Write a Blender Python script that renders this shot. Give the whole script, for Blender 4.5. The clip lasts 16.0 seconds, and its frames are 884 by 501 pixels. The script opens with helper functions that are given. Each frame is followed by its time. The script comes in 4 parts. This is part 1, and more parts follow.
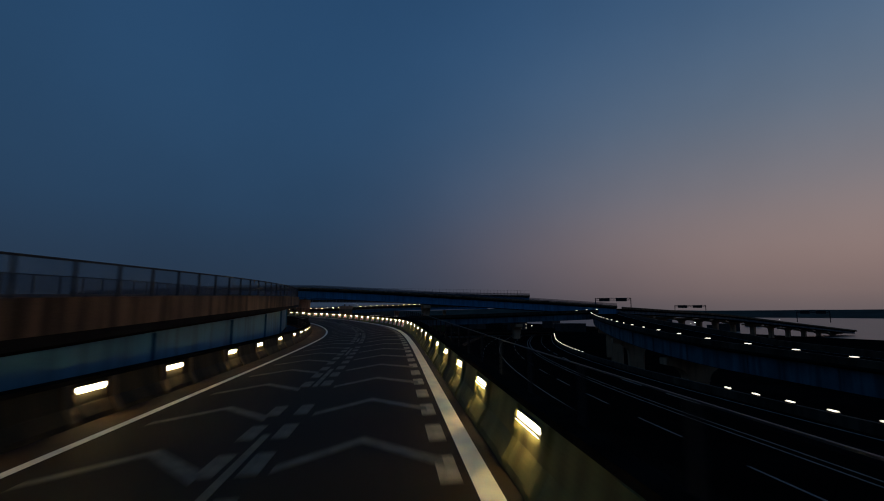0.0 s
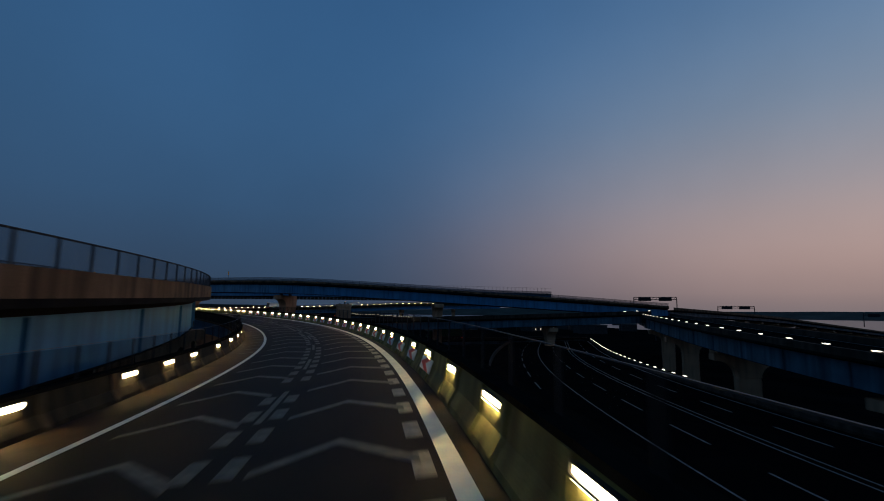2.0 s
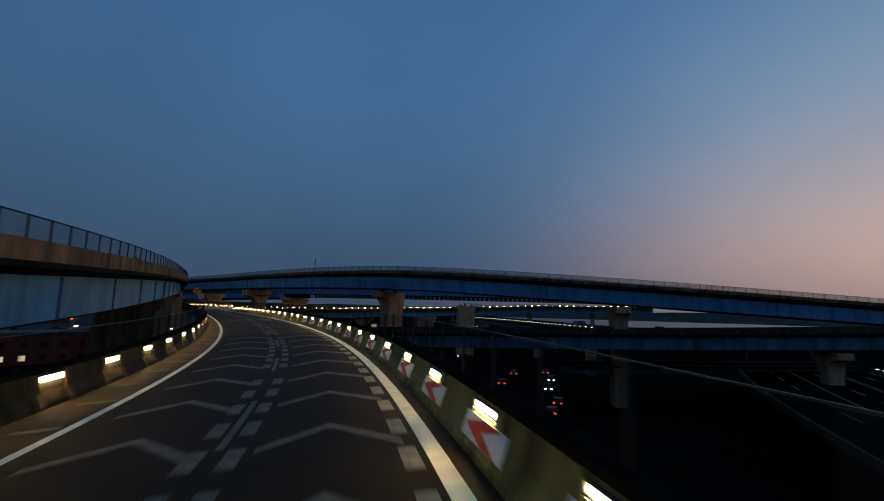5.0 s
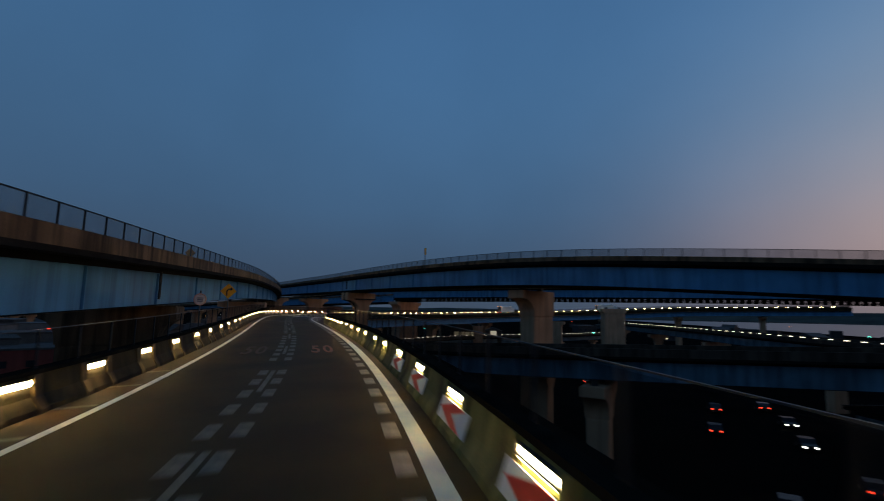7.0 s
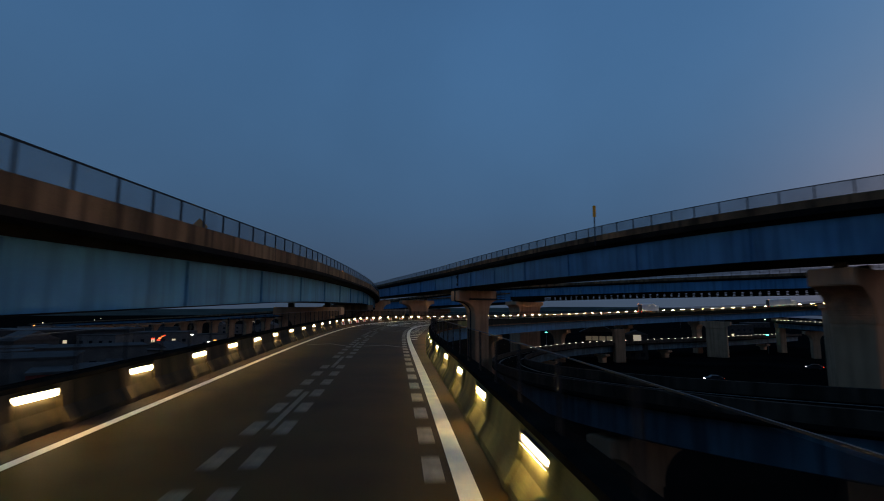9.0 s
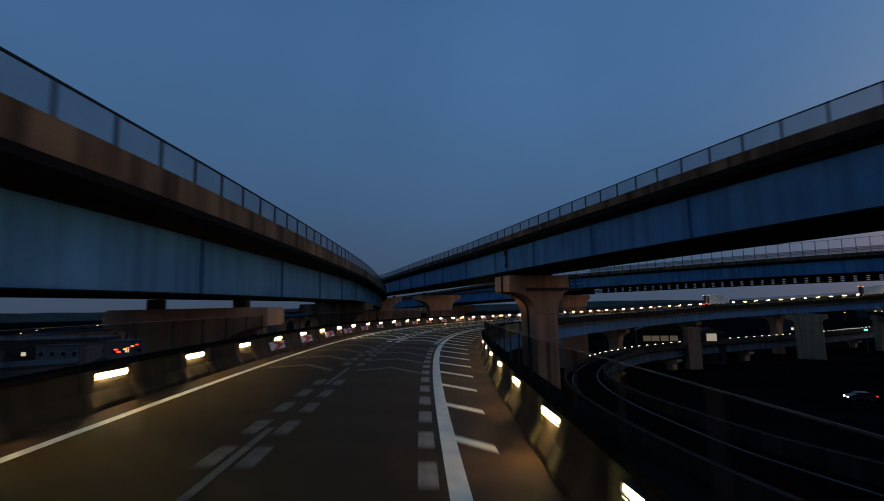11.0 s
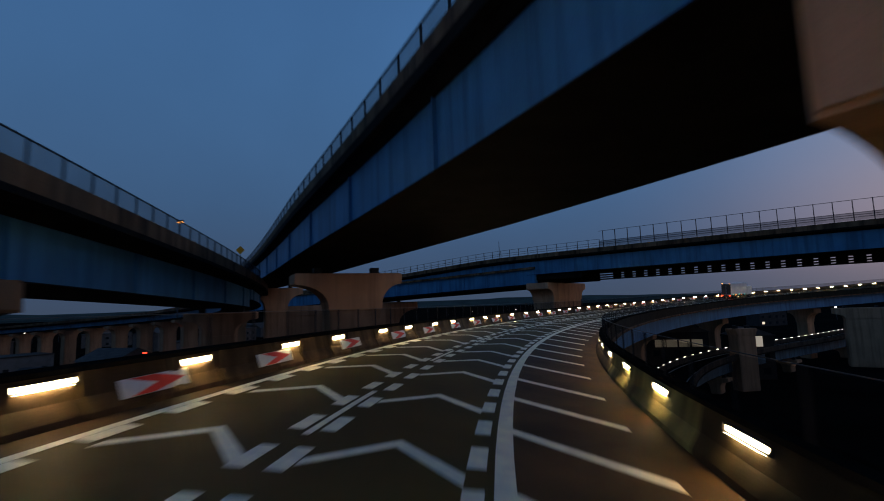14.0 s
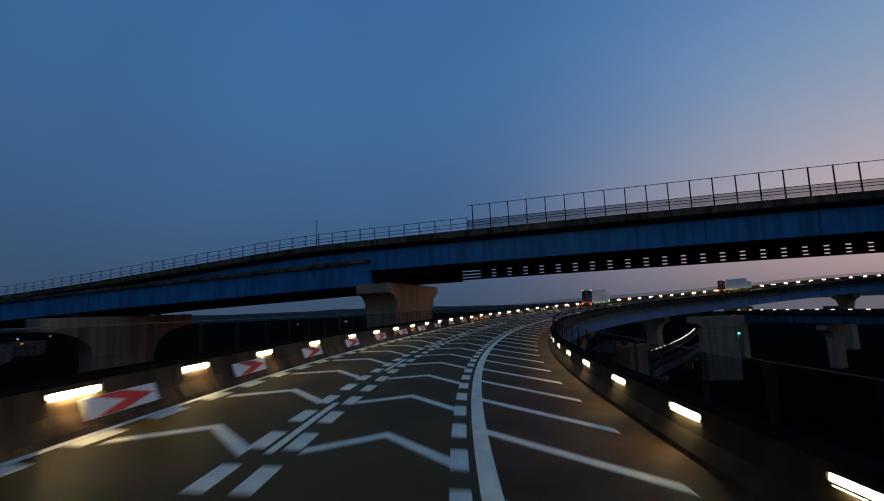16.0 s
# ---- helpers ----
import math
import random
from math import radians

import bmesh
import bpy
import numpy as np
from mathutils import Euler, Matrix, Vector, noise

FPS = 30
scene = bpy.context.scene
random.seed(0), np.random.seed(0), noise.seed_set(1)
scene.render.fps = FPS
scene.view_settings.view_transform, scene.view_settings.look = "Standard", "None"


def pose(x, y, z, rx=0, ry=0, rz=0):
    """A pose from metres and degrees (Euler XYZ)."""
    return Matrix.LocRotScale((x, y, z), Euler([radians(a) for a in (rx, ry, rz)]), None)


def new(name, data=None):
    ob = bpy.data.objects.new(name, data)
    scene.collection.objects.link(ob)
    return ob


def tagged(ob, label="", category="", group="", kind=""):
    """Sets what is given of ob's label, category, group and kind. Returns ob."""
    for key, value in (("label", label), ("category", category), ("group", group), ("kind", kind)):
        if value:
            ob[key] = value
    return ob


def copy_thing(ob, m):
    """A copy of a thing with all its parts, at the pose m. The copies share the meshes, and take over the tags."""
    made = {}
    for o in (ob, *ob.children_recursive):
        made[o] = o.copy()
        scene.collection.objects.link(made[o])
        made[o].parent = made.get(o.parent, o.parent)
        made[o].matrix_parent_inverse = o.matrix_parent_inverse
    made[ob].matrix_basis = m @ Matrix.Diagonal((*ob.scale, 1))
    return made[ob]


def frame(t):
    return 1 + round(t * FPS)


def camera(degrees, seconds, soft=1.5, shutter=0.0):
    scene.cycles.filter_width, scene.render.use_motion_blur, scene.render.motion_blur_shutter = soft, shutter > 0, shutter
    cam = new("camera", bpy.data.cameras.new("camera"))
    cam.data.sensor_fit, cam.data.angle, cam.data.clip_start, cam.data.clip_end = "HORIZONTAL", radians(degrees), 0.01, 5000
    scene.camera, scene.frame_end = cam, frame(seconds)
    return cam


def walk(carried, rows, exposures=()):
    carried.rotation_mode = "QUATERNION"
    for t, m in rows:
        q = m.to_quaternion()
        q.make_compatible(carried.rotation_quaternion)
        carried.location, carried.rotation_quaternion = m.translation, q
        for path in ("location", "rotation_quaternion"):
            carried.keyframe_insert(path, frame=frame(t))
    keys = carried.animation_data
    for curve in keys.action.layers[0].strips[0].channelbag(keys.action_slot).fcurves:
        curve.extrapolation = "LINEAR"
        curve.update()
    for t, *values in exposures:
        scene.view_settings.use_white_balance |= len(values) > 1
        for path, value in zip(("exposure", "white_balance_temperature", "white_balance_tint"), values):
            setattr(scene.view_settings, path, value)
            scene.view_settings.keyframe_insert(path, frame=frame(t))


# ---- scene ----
cam = camera(84.14, 16.0, soft=1.0, shutter=0.45)
PATH = [
    (0.0, pose(-5.878, -92.527, 1.400, 97.307, -0.251, -15.411)),
    (0.5, pose(-4.421, -84.173, 1.549, 97.385, -0.325, -15.490)),
    (1.0, pose(-2.912, -75.841, 1.609, 97.229, -0.330, -15.503)),
    (1.5, pose(-1.419, -67.516, 1.706, 97.286, -0.317, -15.314)),
    (2.0, pose(-0.098, -59.154, 1.854, 97.163, -0.718, -14.908)),
    (2.5, pose(0.947, -50.740, 2.000, 97.059, -1.244, -13.760)),
    (3.0, pose(1.729, -42.293, 2.063, 96.984, -1.668, -11.321)),
    (3.5, pose(2.202, -33.826, 2.103, 97.033, -1.776, -8.825)),
    (4.0, pose(2.301, -25.346, 2.156, 97.108, -1.754, -6.309)),
    (4.5, pose(1.967, -16.867, 2.268, 97.155, -1.715, -3.841)),
    (5.0, pose(1.206, -8.412, 2.383, 97.155, -1.705, -1.473)),
    (5.5, pose(0.000, -0.000, 2.500, 97.119, -1.698, 0.752)),
    (6.0, pose(-1.667, 8.340, 2.622, 97.089, -1.601, 2.797)),
    (6.5, pose(-3.804, 16.570, 2.750, 97.178, -1.490, 5.267)),
    (7.0, pose(-6.389, 24.647, 2.887, 97.212, -1.162, 11.257)),
    (7.5, pose(-9.352, 32.566, 3.033, 97.194, -0.795, 15.767)),
    (8.0, pose(-12.640, 40.338, 3.185, 97.085, -0.661, 19.157)),
    (8.5, pose(-16.215, 47.988, 3.333, 97.009, -0.568, 21.807)),
    (9.0, pose(-20.025, 55.552, 3.471, 97.130, 0.036, 23.549)),
    (9.5, pose(-23.999, 63.076, 3.583, 96.932, 0.320, 24.742)),
    (10.0, pose(-28.043, 70.593, 3.658, 96.902, 0.583, 25.384)),
    (10.5, pose(-32.101, 78.123, 3.705, 96.905, 0.880, 25.536)),
    (11.0, pose(-36.132, 85.684, 3.730, 96.856, 1.242, 25.258)),
    (11.5, pose(-40.103, 93.291, 3.739, 96.728, 1.665, 24.602)),
    (12.0, pose(-43.977, 100.961, 3.736, 96.548, 2.096, 23.618)),
    (12.5, pose(-47.697, 108.711, 3.725, 96.415, 2.414, 22.349)),
    (13.0, pose(-51.170, 116.551, 3.708, 96.334, 2.435, 21.342)),
    (13.5, pose(-54.197, 124.515, 3.683, 96.174, 1.827, 19.881)),
    (14.0, pose(-56.616, 132.601, 3.647, 96.301, 1.935, 17.829)),
    (14.5, pose(-58.432, 140.787, 3.587, 96.406, 1.945, 15.290)),
    (15.0, pose(-59.697, 149.009, 3.503, 96.502, 2.341, 9.231)),
    (15.5, pose(-60.560, 157.265, 3.464, 96.800, 2.266, 2.826)),
    (16.0, pose(-61.087, 165.573, 3.489, 96.925, 2.445, -1.615)),
]
walk(cam, PATH, exposures=[(0.0, -1.12, 5950, 10), (1.0, -0.9, 5950, 10), (2.0, -0.45, 6000, 10), (3.0, -0.28, 6050, 10), (5.0, -0.02, 6350, 10), (9.0, 0.02, 6600, 13), (12.0, 0.03, 6420, 17), (14.0, 0.02, 6200, 17), (15.0, 0.0, 5900, 14), (16.0, 0.03, 5900, 12)])

# ---- world ----
world = bpy.data.worlds.new("dusk")
scene.world = world
world.use_nodes = True
wn, wl = world.node_tree.nodes, world.node_tree.links
co = wn.new("ShaderNodeTexCoord")
sep = wn.new("ShaderNodeSeparateXYZ")
wl.new(co.outputs["Generated"], sep.inputs[0])


def ramp(stops, source):
    r = wn.new("ShaderNodeValToRGB")
    r.color_ramp.interpolation = "B_SPLINE"
    while len(r.color_ramp.elements) < len(stops):
        r.color_ramp.elements.new(0.5)
    for e, (p, c) in zip(r.color_ramp.elements, stops):
        e.position, e.color = p, (*c, 1)
    wl.new(source, r.inputs[0])
    return r


# clear blue dusk sky away from the afterglow, and a pink afterglow where the sun has set (east-north-east of the ramp)
cool = ramp([(0.0, (.050, .074, .112)), (.06, (.050, .084, .142)), (.20, (.054, .120, .222)), (.45, (.057, .155, .312)), (.75, (.038, .107, .24)), (1.0, (.026, .075, .18))], sep.outputs[2])
warm = ramp([(0.0, (.24, .19, .185)), (.04, (.40, .27, .235)), (.12, (.60, .40, .33)), (.22, (.46, .385, .37)), (.35, (.29, .355, .43)), (.52, (.165, .285, .455)), (.75, (.075, .17, .34)), (1.0, (.03, .08, .2))], sep.outputs[2])
sun_way = wn.new("ShaderNodeVectorMath")
sun_way.operation = "DOT_PRODUCT"
sun_way.inputs[1].default_value = (math.sin(radians(72)), math.cos(radians(72)), 0.0)
wl.new(co.outputs["Generated"], sun_way.inputs[0])
side_of = wn.new("ShaderNodeMapRange")
side_of.interpolation_type = "SMOOTHSTEP"
side_of.inputs[1].default_value, side_of.inputs[2].default_value = -.05, 1.05
wl.new(sun_way.outputs["Value"], side_of.inputs[0])
near_sun = wn.new("ShaderNodeMath")
near_sun.operation = "POWER"
near_sun.inputs[1].default_value = 3.3
wl.new(side_of.outputs[0], near_sun.inputs[0])
wisp = wn.new("ShaderNodeTexNoise")
wisp.inputs["Scale"].default_value, wisp.inputs["Detail"].default_value = 2.2, 5
wl.new(co.outputs["Generated"], wisp.inputs["Vector"])
veil = wn.new("ShaderNodeMapRange")
veil.inputs[1].default_value, veil.inputs[2].default_value, veil.inputs[3].default_value, veil.inputs[4].default_value = .3, .8, .93, 1.10
wl.new(wisp.outputs[0], veil.inputs[0])
mixed = wn.new("ShaderNodeMix")
mixed.data_type = "RGBA"
wl.new(near_sun.outputs[0], mixed.inputs[0])
wl.new(cool.outputs[0], mixed.inputs[6])
wl.new(warm.outputs[0], mixed.inputs[7])
scaled = wn.new("ShaderNodeVectorMath")
scaled.operation = "SCALE"
wl.new(mixed.outputs[2], scaled.inputs[0])
# the whole sky is a little brighter on the afterglow's side
lean = wn.new("ShaderNodeMapRange")
lean.inputs[1].default_value, lean.inputs[2].default_value, lean.inputs[3].default_value, lean.inputs[4].default_value = -.4, .9, .88, 1.14
wl.new(sun_way.outputs["Value"], lean.inputs[0])
gain = wn.new("ShaderNodeMath")
gain.operation = "MULTIPLY"
wl.new(veil.outputs[0], gain.inputs[0])
wl.new(lean.outputs[0], gain.inputs[1])
wl.new(gain.outputs[0], scaled.inputs["Scale"])
wl.new(scaled.outputs[0], wn["Background"].inputs[0])
wn["Background"].inputs[1].default_value = 1.0


# ---- materials ----
def mat(name, base, rough=0.6, var=0.25, scale=4.0, fine=40.0, bump=0.15, metal=0.0, dark=None, streak=False, rand=0.0, spec=0.2, stain=0.0):
    m = bpy.data.materials.new(name)
    m.use_nodes = True
    n, l = m.node_tree.nodes, m.node_tree.links
    b = n["Principled BSDF"]
    co = n.new("ShaderNodeTexCoord")
    mp = n.new("ShaderNodeMapping")
    l.new(co.outputs["Object"], mp.inputs[0])
    if streak:
        mp.inputs["Scale"].default_value = (1.0, 1.0, 0.12)
    a = n.new("ShaderNodeTexNoise")
    a.inputs["Scale"].default_value, a.inputs["Detail"].default_value = 1.0 / scale * 3, 6
    c = n.new("ShaderNodeTexNoise")
    c.inputs["Scale"].default_value, c.inputs["Detail"].default_value = fine, 3
    l.new(mp.outputs[0], a.inputs["Vector"])
    l.new(co.outputs["Object"], c.inputs["Vector"])
    r = n.new("ShaderNodeValToRGB")
    lo = dark or tuple(v * (1 - var * 1.6) for v in base)
    hi = tuple(min(v * (1 + var), 1) for v in base)
    r.color_ramp.elements[0].color, r.color_ramp.elements[1].color = (*lo, 1), (*hi, 1)
    r.color_ramp.elements[0].position, r.color_ramp.elements[1].position = 0.3, 0.68
    mx = n.new("ShaderNodeMix")
    mx.data_type = "FLOAT"
    mx.inputs[0].default_value = 0.35
    l.new(a.outputs[0], mx.inputs[2])
    l.new(c.outputs[0], mx.inputs[3])
    l.new(mx.outputs[0], r.inputs[0])
    col = r.outputs[0]
    if rand:
        oi = n.new("ShaderNodeObjectInfo")
        mr = n.new("ShaderNodeMapRange")
        mr.inputs[3].default_value, mr.inputs[4].default_value = 1 - rand, 1 + rand
        l.new(oi.outputs["Random"], mr.inputs[0])
        hs = n.new("ShaderNodeHueSaturation")
        l.new(mr.outputs[0], hs.inputs["Value"])
        l.new(col, hs.inputs["Color"])
        col = hs.outputs[0]
    if stain:
        # dirty runs down the face and broad blotches
        run = n.new("ShaderNodeMapping")
        run.inputs["Scale"].default_value = (1.5, 1.5, 0.10)
        l.new(co.outputs["Object"], run.inputs[0])
        marks = []
        for source, size, detail, lo_at, hi_at, keep in ((run.outputs[0], 1.0, 5, .46, .64, 1 - stain), (co.outputs["Object"], .32, 6, .40, .66, 1 - stain * .6)):
            k = n.new("ShaderNodeTexNoise")
            k.inputs["Scale"].default_value, k.inputs["Detail"].default_value = size, detail
            l.new(source, k.inputs["Vector"])
            g = n.new("ShaderNodeMapRange")
            g.inputs[1].default_value, g.inputs[2].default_value, g.inputs[3].default_value, g.inputs[4].default_value = lo_at, hi_at, 1.08, keep
            l.new(k.outputs[0], g.inputs[0])
            marks.append(g)
        both = n.new("ShaderNodeMath")
        both.operation = "MULTIPLY"
        l.new(marks[0].outputs[0], both.inputs[0])
        l.new(marks[1].outputs[0], both.inputs[1])
        dirt = n.new("ShaderNodeVectorMath")
        dirt.operation = "SCALE"
        l.new(col, dirt.inputs[0])
        l.new(both.outputs[0], dirt.inputs["Scale"])
        col = dirt.outputs[0]
    l.new(col, b.inputs["Base Color"])
    b.inputs["Roughness"].default_value, b.inputs["Metallic"].default_value = rough, metal
    b.inputs["Specular IOR Level"].default_value = spec
    if bump:
        bp = n.new("ShaderNodeBump")
        bp.inputs["Strength"].default_value, bp.inputs["Distance"].default_value = bump, 0.02
        l.new(c.outputs[0], bp.inputs["Height"])
        l.new(bp.outputs[0], b.inputs["Normal"])
    return m


def glow(name, colour, strength):
    m = bpy.data.materials.new(name)
    m.use_nodes = True
    b = m.node_tree.nodes["Principled BSDF"]
    b.inputs["Base Color"].default_value = (*[min(c, 0.8) for c in colour], 1)
    b.inputs["Emission Color"].default_value = (*colour, 1)
    b.inputs["Emission Strength"].default_value = strength
    return m


def screen(name, colour, clear):
    """Fine wire screen: much of it is gaps."""
    m = bpy.data.materials.new(name)
    m.use_nodes = True
    n, l = m.node_tree.nodes, m.node_tree.links
    b = n["Principled BSDF"]
    b.inputs["Base Color"].default_value = (*colour, 1)
    b.inputs["Roughness"].default_value, b.inputs["Specular IOR Level"].default_value = 0.8, 0.05
    t = n.new("ShaderNodeBsdfTransparent")
    x = n.new("ShaderNodeMixShader")
    no = n.new("ShaderNodeTexNoise")
    no.inputs["Scale"].default_value = 0.6
    mr = n.new("ShaderNodeMapRange")
    mr.inputs[3].default_value, mr.inputs[4].default_value = clear - 0.1, clear + 0.1
    co = n.new("ShaderNodeTexCoord")
    l.new(co.outputs["Object"], no.inputs["Vector"])
    l.new(no.outputs[0], mr.inputs[0])
    l.new(mr.outputs[0], x.inputs[0])
    l.new(b.outputs[0], x.inputs[1])
    l.new(t.outputs[0], x.inputs[2])
    l.new(x.outputs[0], n["Material Output"].inputs["Surface"])
    return m


ASPHALT = mat("asphalt", (0.019, 0.013, 0.003), 0.7, 0.35, 9.0, 60, 0.35, spec=0.12)
MID_ASPHALT = mat("patched_asphalt", (0.052, 0.034, 0.006), 0.7, 0.35, 7.0, 60, 0.35, spec=0.12)
NEW_ASPHALT = mat("olive_asphalt", (0.074, 0.052, 0.012), 0.7, 0.3, 8.0, 60, 0.35, spec=0.12)
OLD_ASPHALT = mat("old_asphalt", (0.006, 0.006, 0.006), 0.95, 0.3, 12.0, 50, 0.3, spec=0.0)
CONCRETE = mat("weathered_concrete", (0.20, 0.118, 0.064), 0.9, 0.5, 5.0, 30, 0.3, streak=True, stain=0.6)
# darker copy of CONCRETE: the low decks' dimness is in the colour
SHADED_CONCRETE = mat("sooty_concrete", (0.060, 0.043, 0.030), 0.9, 0.5, 5.0, 30, 0.3, streak=True, stain=0.5)
PIER = mat("pier_concrete", (0.49, 0.275, 0.155), 0.85, 0.16, 6.0, 25, 0.3, streak=True, stain=0.22)
# near-black: the shade under the decks is put into this colour
SHADED_SOFFIT = mat("sooty_underside", (0.012, 0.011, 0.010), 0.9, 0.4, 4.0, 20, 0.1, spec=0.05)
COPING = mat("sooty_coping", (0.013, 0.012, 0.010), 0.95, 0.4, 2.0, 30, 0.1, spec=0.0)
# paler than the wall: lamp light on the ribs is in the colour
LIT_RIB = mat("pale_rib_concrete", (0.085, 0.058, 0.026), 0.85, 0.4, 1.0, 30, 0.3, streak=True)
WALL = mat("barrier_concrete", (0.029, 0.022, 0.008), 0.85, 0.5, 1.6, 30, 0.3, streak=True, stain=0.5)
# wall colour darkened where headlight glow does not reach
WALL_UNLIT = mat("sooty_barrier_concrete", (0.020, 0.017, 0.007), 0.85, 0.5, 1.6, 30, 0.3, streak=True, stain=0.4)
# lighter copy of the wall for the stretch that is lit brighter
WALL_LIT = mat("tan_barrier_concrete", (0.085, 0.056, 0.028), 0.85, 0.5, 1.6, 30, 0.3, streak=True, stain=0.5)
# moss tone, lightened for the lamp and headlight glow on the wall
WALL_MOSSY_LIT = mat("mossy_barrier_concrete", (0.185, 0.18, 0.06), 0.8, 0.4, 1.6, 30, 0.3, streak=True, stain=0.5)
# darker copy of BLUE for girders that stand in shade
SHADED_BLUE = mat("dull_blue_steel_paint", (0.075, 0.15, 0.20), 0.6, 0.3, 6.0, 20, 0.05, streak=True, stain=0.4)
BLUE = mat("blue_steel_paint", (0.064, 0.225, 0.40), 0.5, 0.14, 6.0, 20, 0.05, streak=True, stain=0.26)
DARK_STEEL = mat("dark_steel", (0.022, 0.023, 0.025), 0.55, 0.3, 2.0, 30, 0.05)
GALV = mat("galvanised_steel", (0.12, 0.125, 0.13), 0.5, 0.25, 2.0, 30, 0.05, metal=0.3)
PAINT = mat("white_road_paint", (0.92, 0.84, 0.62), 0.55, 0.15, 1.2, 50, 0.25, dark=(0.62, 0.61, 0.54))
GALV_RAIL = mat("galvanised_rail", (0.035, 0.035, 0.038), 0.5, 0.25, 2.0, 30, 0.05, spec=0.3)
RAIL = mat("pale_rail_steel", (0.15, 0.14, 0.13), 0.5, 0.25, 2.0, 30, 0.05)
WORN = mat("worn_road_paint", (0.165, 0.145, 0.09), 0.65, 0.4, 1.0, 30, 0.25, dark=(0.045, 0.042, 0.03))
DIM_PAINT = mat("dirty_road_paint", (0.30, 0.27, 0.19), 0.65, 0.4, 1.0, 30, 0.25, dark=(0.12, 0.11, 0.08))
OLD_PAINT = mat("old_road_paint", (0.27, 0.26, 0.24), 0.6, 0.3, 1.5, 30, 0.2, dark=(0.09, 0.09, 0.08))
WORN_ORANGE = mat("worn_orange_road_paint", (0.080, 0.034, 0.008), 0.65, 0.5, 0.8, 40, 0.2, dark=(0.04, 0.024, 0.007))
ORANGE = mat("orange_road_paint", (0.33, 0.10, 0.018), 0.6, 0.3, 0.8, 40, 0.2, dark=(0.10, 0.05, 0.03))
BOARD = mat("white_board", (0.78, 0.78, 0.74), 0.4, 0.08, 1.0, 20, 0.0)
RED = mat("red_reflector", (0.72, 0.05, 0.03), 0.4, 0.15, 1.0, 20, 0.0)
YELLOW = mat("yellow_sign", (0.90, 0.34, 0.015), 0.4, 0.1, 1.0, 20, 0.0)
BLACK = mat("black_paint", (0.02, 0.02, 0.02), 0.5, 0.2, 1.0, 20, 0.0)
RUBBER = mat("rubber", (0.02, 0.02, 0.02), 0.8, 0.2, 1.0, 30, 0.1)
TRUCK_WHITE = mat("white_truck_panel", (0.72, 0.72, 0.70), 0.35, 0.08, 2.0, 20, 0.0, streak=True)
TRUCK_DOOR = mat("dark_truck_door", (0.10, 0.085, 0.07), 0.5, 0.2, 1.5, 20, 0.0)
CAR_PAINT = mat("car_paint", (0.045, 0.045, 0.048), 0.25, 0.1, 2.0, 20, 0.0, metal=0.3, rand=0.7)
GLASS_DARK = mat("dark_glass", (0.02, 0.025, 0.03), 0.08, 0.1, 2.0, 20, 0.0, spec=0.5)
# glossy surface whose sky reflection stands in for distant haze
HAZE_SHEET = mat("bay_water", (0.012, 0.016, 0.020), 0.32, 0.2, 30.0, .6, 0.5, spec=0.5)
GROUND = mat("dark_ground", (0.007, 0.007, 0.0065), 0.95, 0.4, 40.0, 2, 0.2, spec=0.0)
HILL = mat("wooded_hill", (0.035, 0.05, 0.04), 1.0, 0.4, 300.0, 0.2, 0.0)
HOUSE = mat("house_wall", (0.15, 0.135, 0.125), 0.85, 0.2, 6.0, 10, 0.1, rand=0.6)
RUST = mat("rust_red_cladding", (0.28, 0.06, 0.045), 0.7, 0.25, 5.0, 10, 0.1, streak=True)
BRICK_DARK = mat("dark_brown_wall", (0.05, 0.042, 0.038), 0.85, 0.3, 5.0, 10, 0.1)
ROOF = mat("roof_sheet", (0.085, 0.070, 0.062), 0.7, 0.3, 4.0, 10, 0.1, rand=0.4)
JOINT = mat("joint_steel", (0.04, 0.04, 0.04), 0.45, 0.3, 0.5, 20, 0.1, metal=0.7)
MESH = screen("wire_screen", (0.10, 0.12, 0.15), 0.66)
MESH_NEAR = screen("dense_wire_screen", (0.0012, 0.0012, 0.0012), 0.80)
LAMP = glow("warm_white_lamp", (1.0, 0.70, 0.32), 60.0)
# fill light for the wall and road, not part of the seen lamp
FILL_DOWN = glow("warm_downlight", (1.0, 0.68, 0.28), 98.0)
LAMP_FAR = glow("far_warm_lamp", (1.0, 0.84, 0.62), 4.0)
TAIL = glow("red_tail_lamp", (1.0, 0.05, 0.02), 5.0)
AMBER = glow("amber_lamp", (1.0, 0.32, 0.05), 8.0)
GREEN = glow("green_lamp", (0.1, 1.0, 0.75), 5.0)
HEAD = glow("white_headlamp", (1.0, 0.93, 0.8), 14.0)
SODIUM = glow("sodium_lamp", (1.0, 0.36, 0.07), 3.5)
SHOPLIT = glow("lit_shop_front", (1.0, 0.75, 0.45), .06)
SIGNLIT = glow("lit_sign_face", (1.0, 0.85, 0.6), .3)
WINDOW = glow("lit_window", (1.0, 0.8, 0.5), 0.9)


# ---- building helpers ----
def part(name, bm, material, parent=None, label="", smooth=False):
    me = bpy.data.meshes.new(name)
    bm.to_mesh(me)
    bm.free()
    me.materials.append(material)
    if smooth:
        for p in me.polygons:
            p.use_smooth = True
    ob = new(name, me)
    ob.parent = parent
    if label:
        tagged(ob, label)
    return ob


def again(ob, parent, m):
    """Another object on the same mesh."""
    o = new(ob.name.split(".")[0], ob.data)
    o.parent, o.matrix_basis = parent, m
    return o


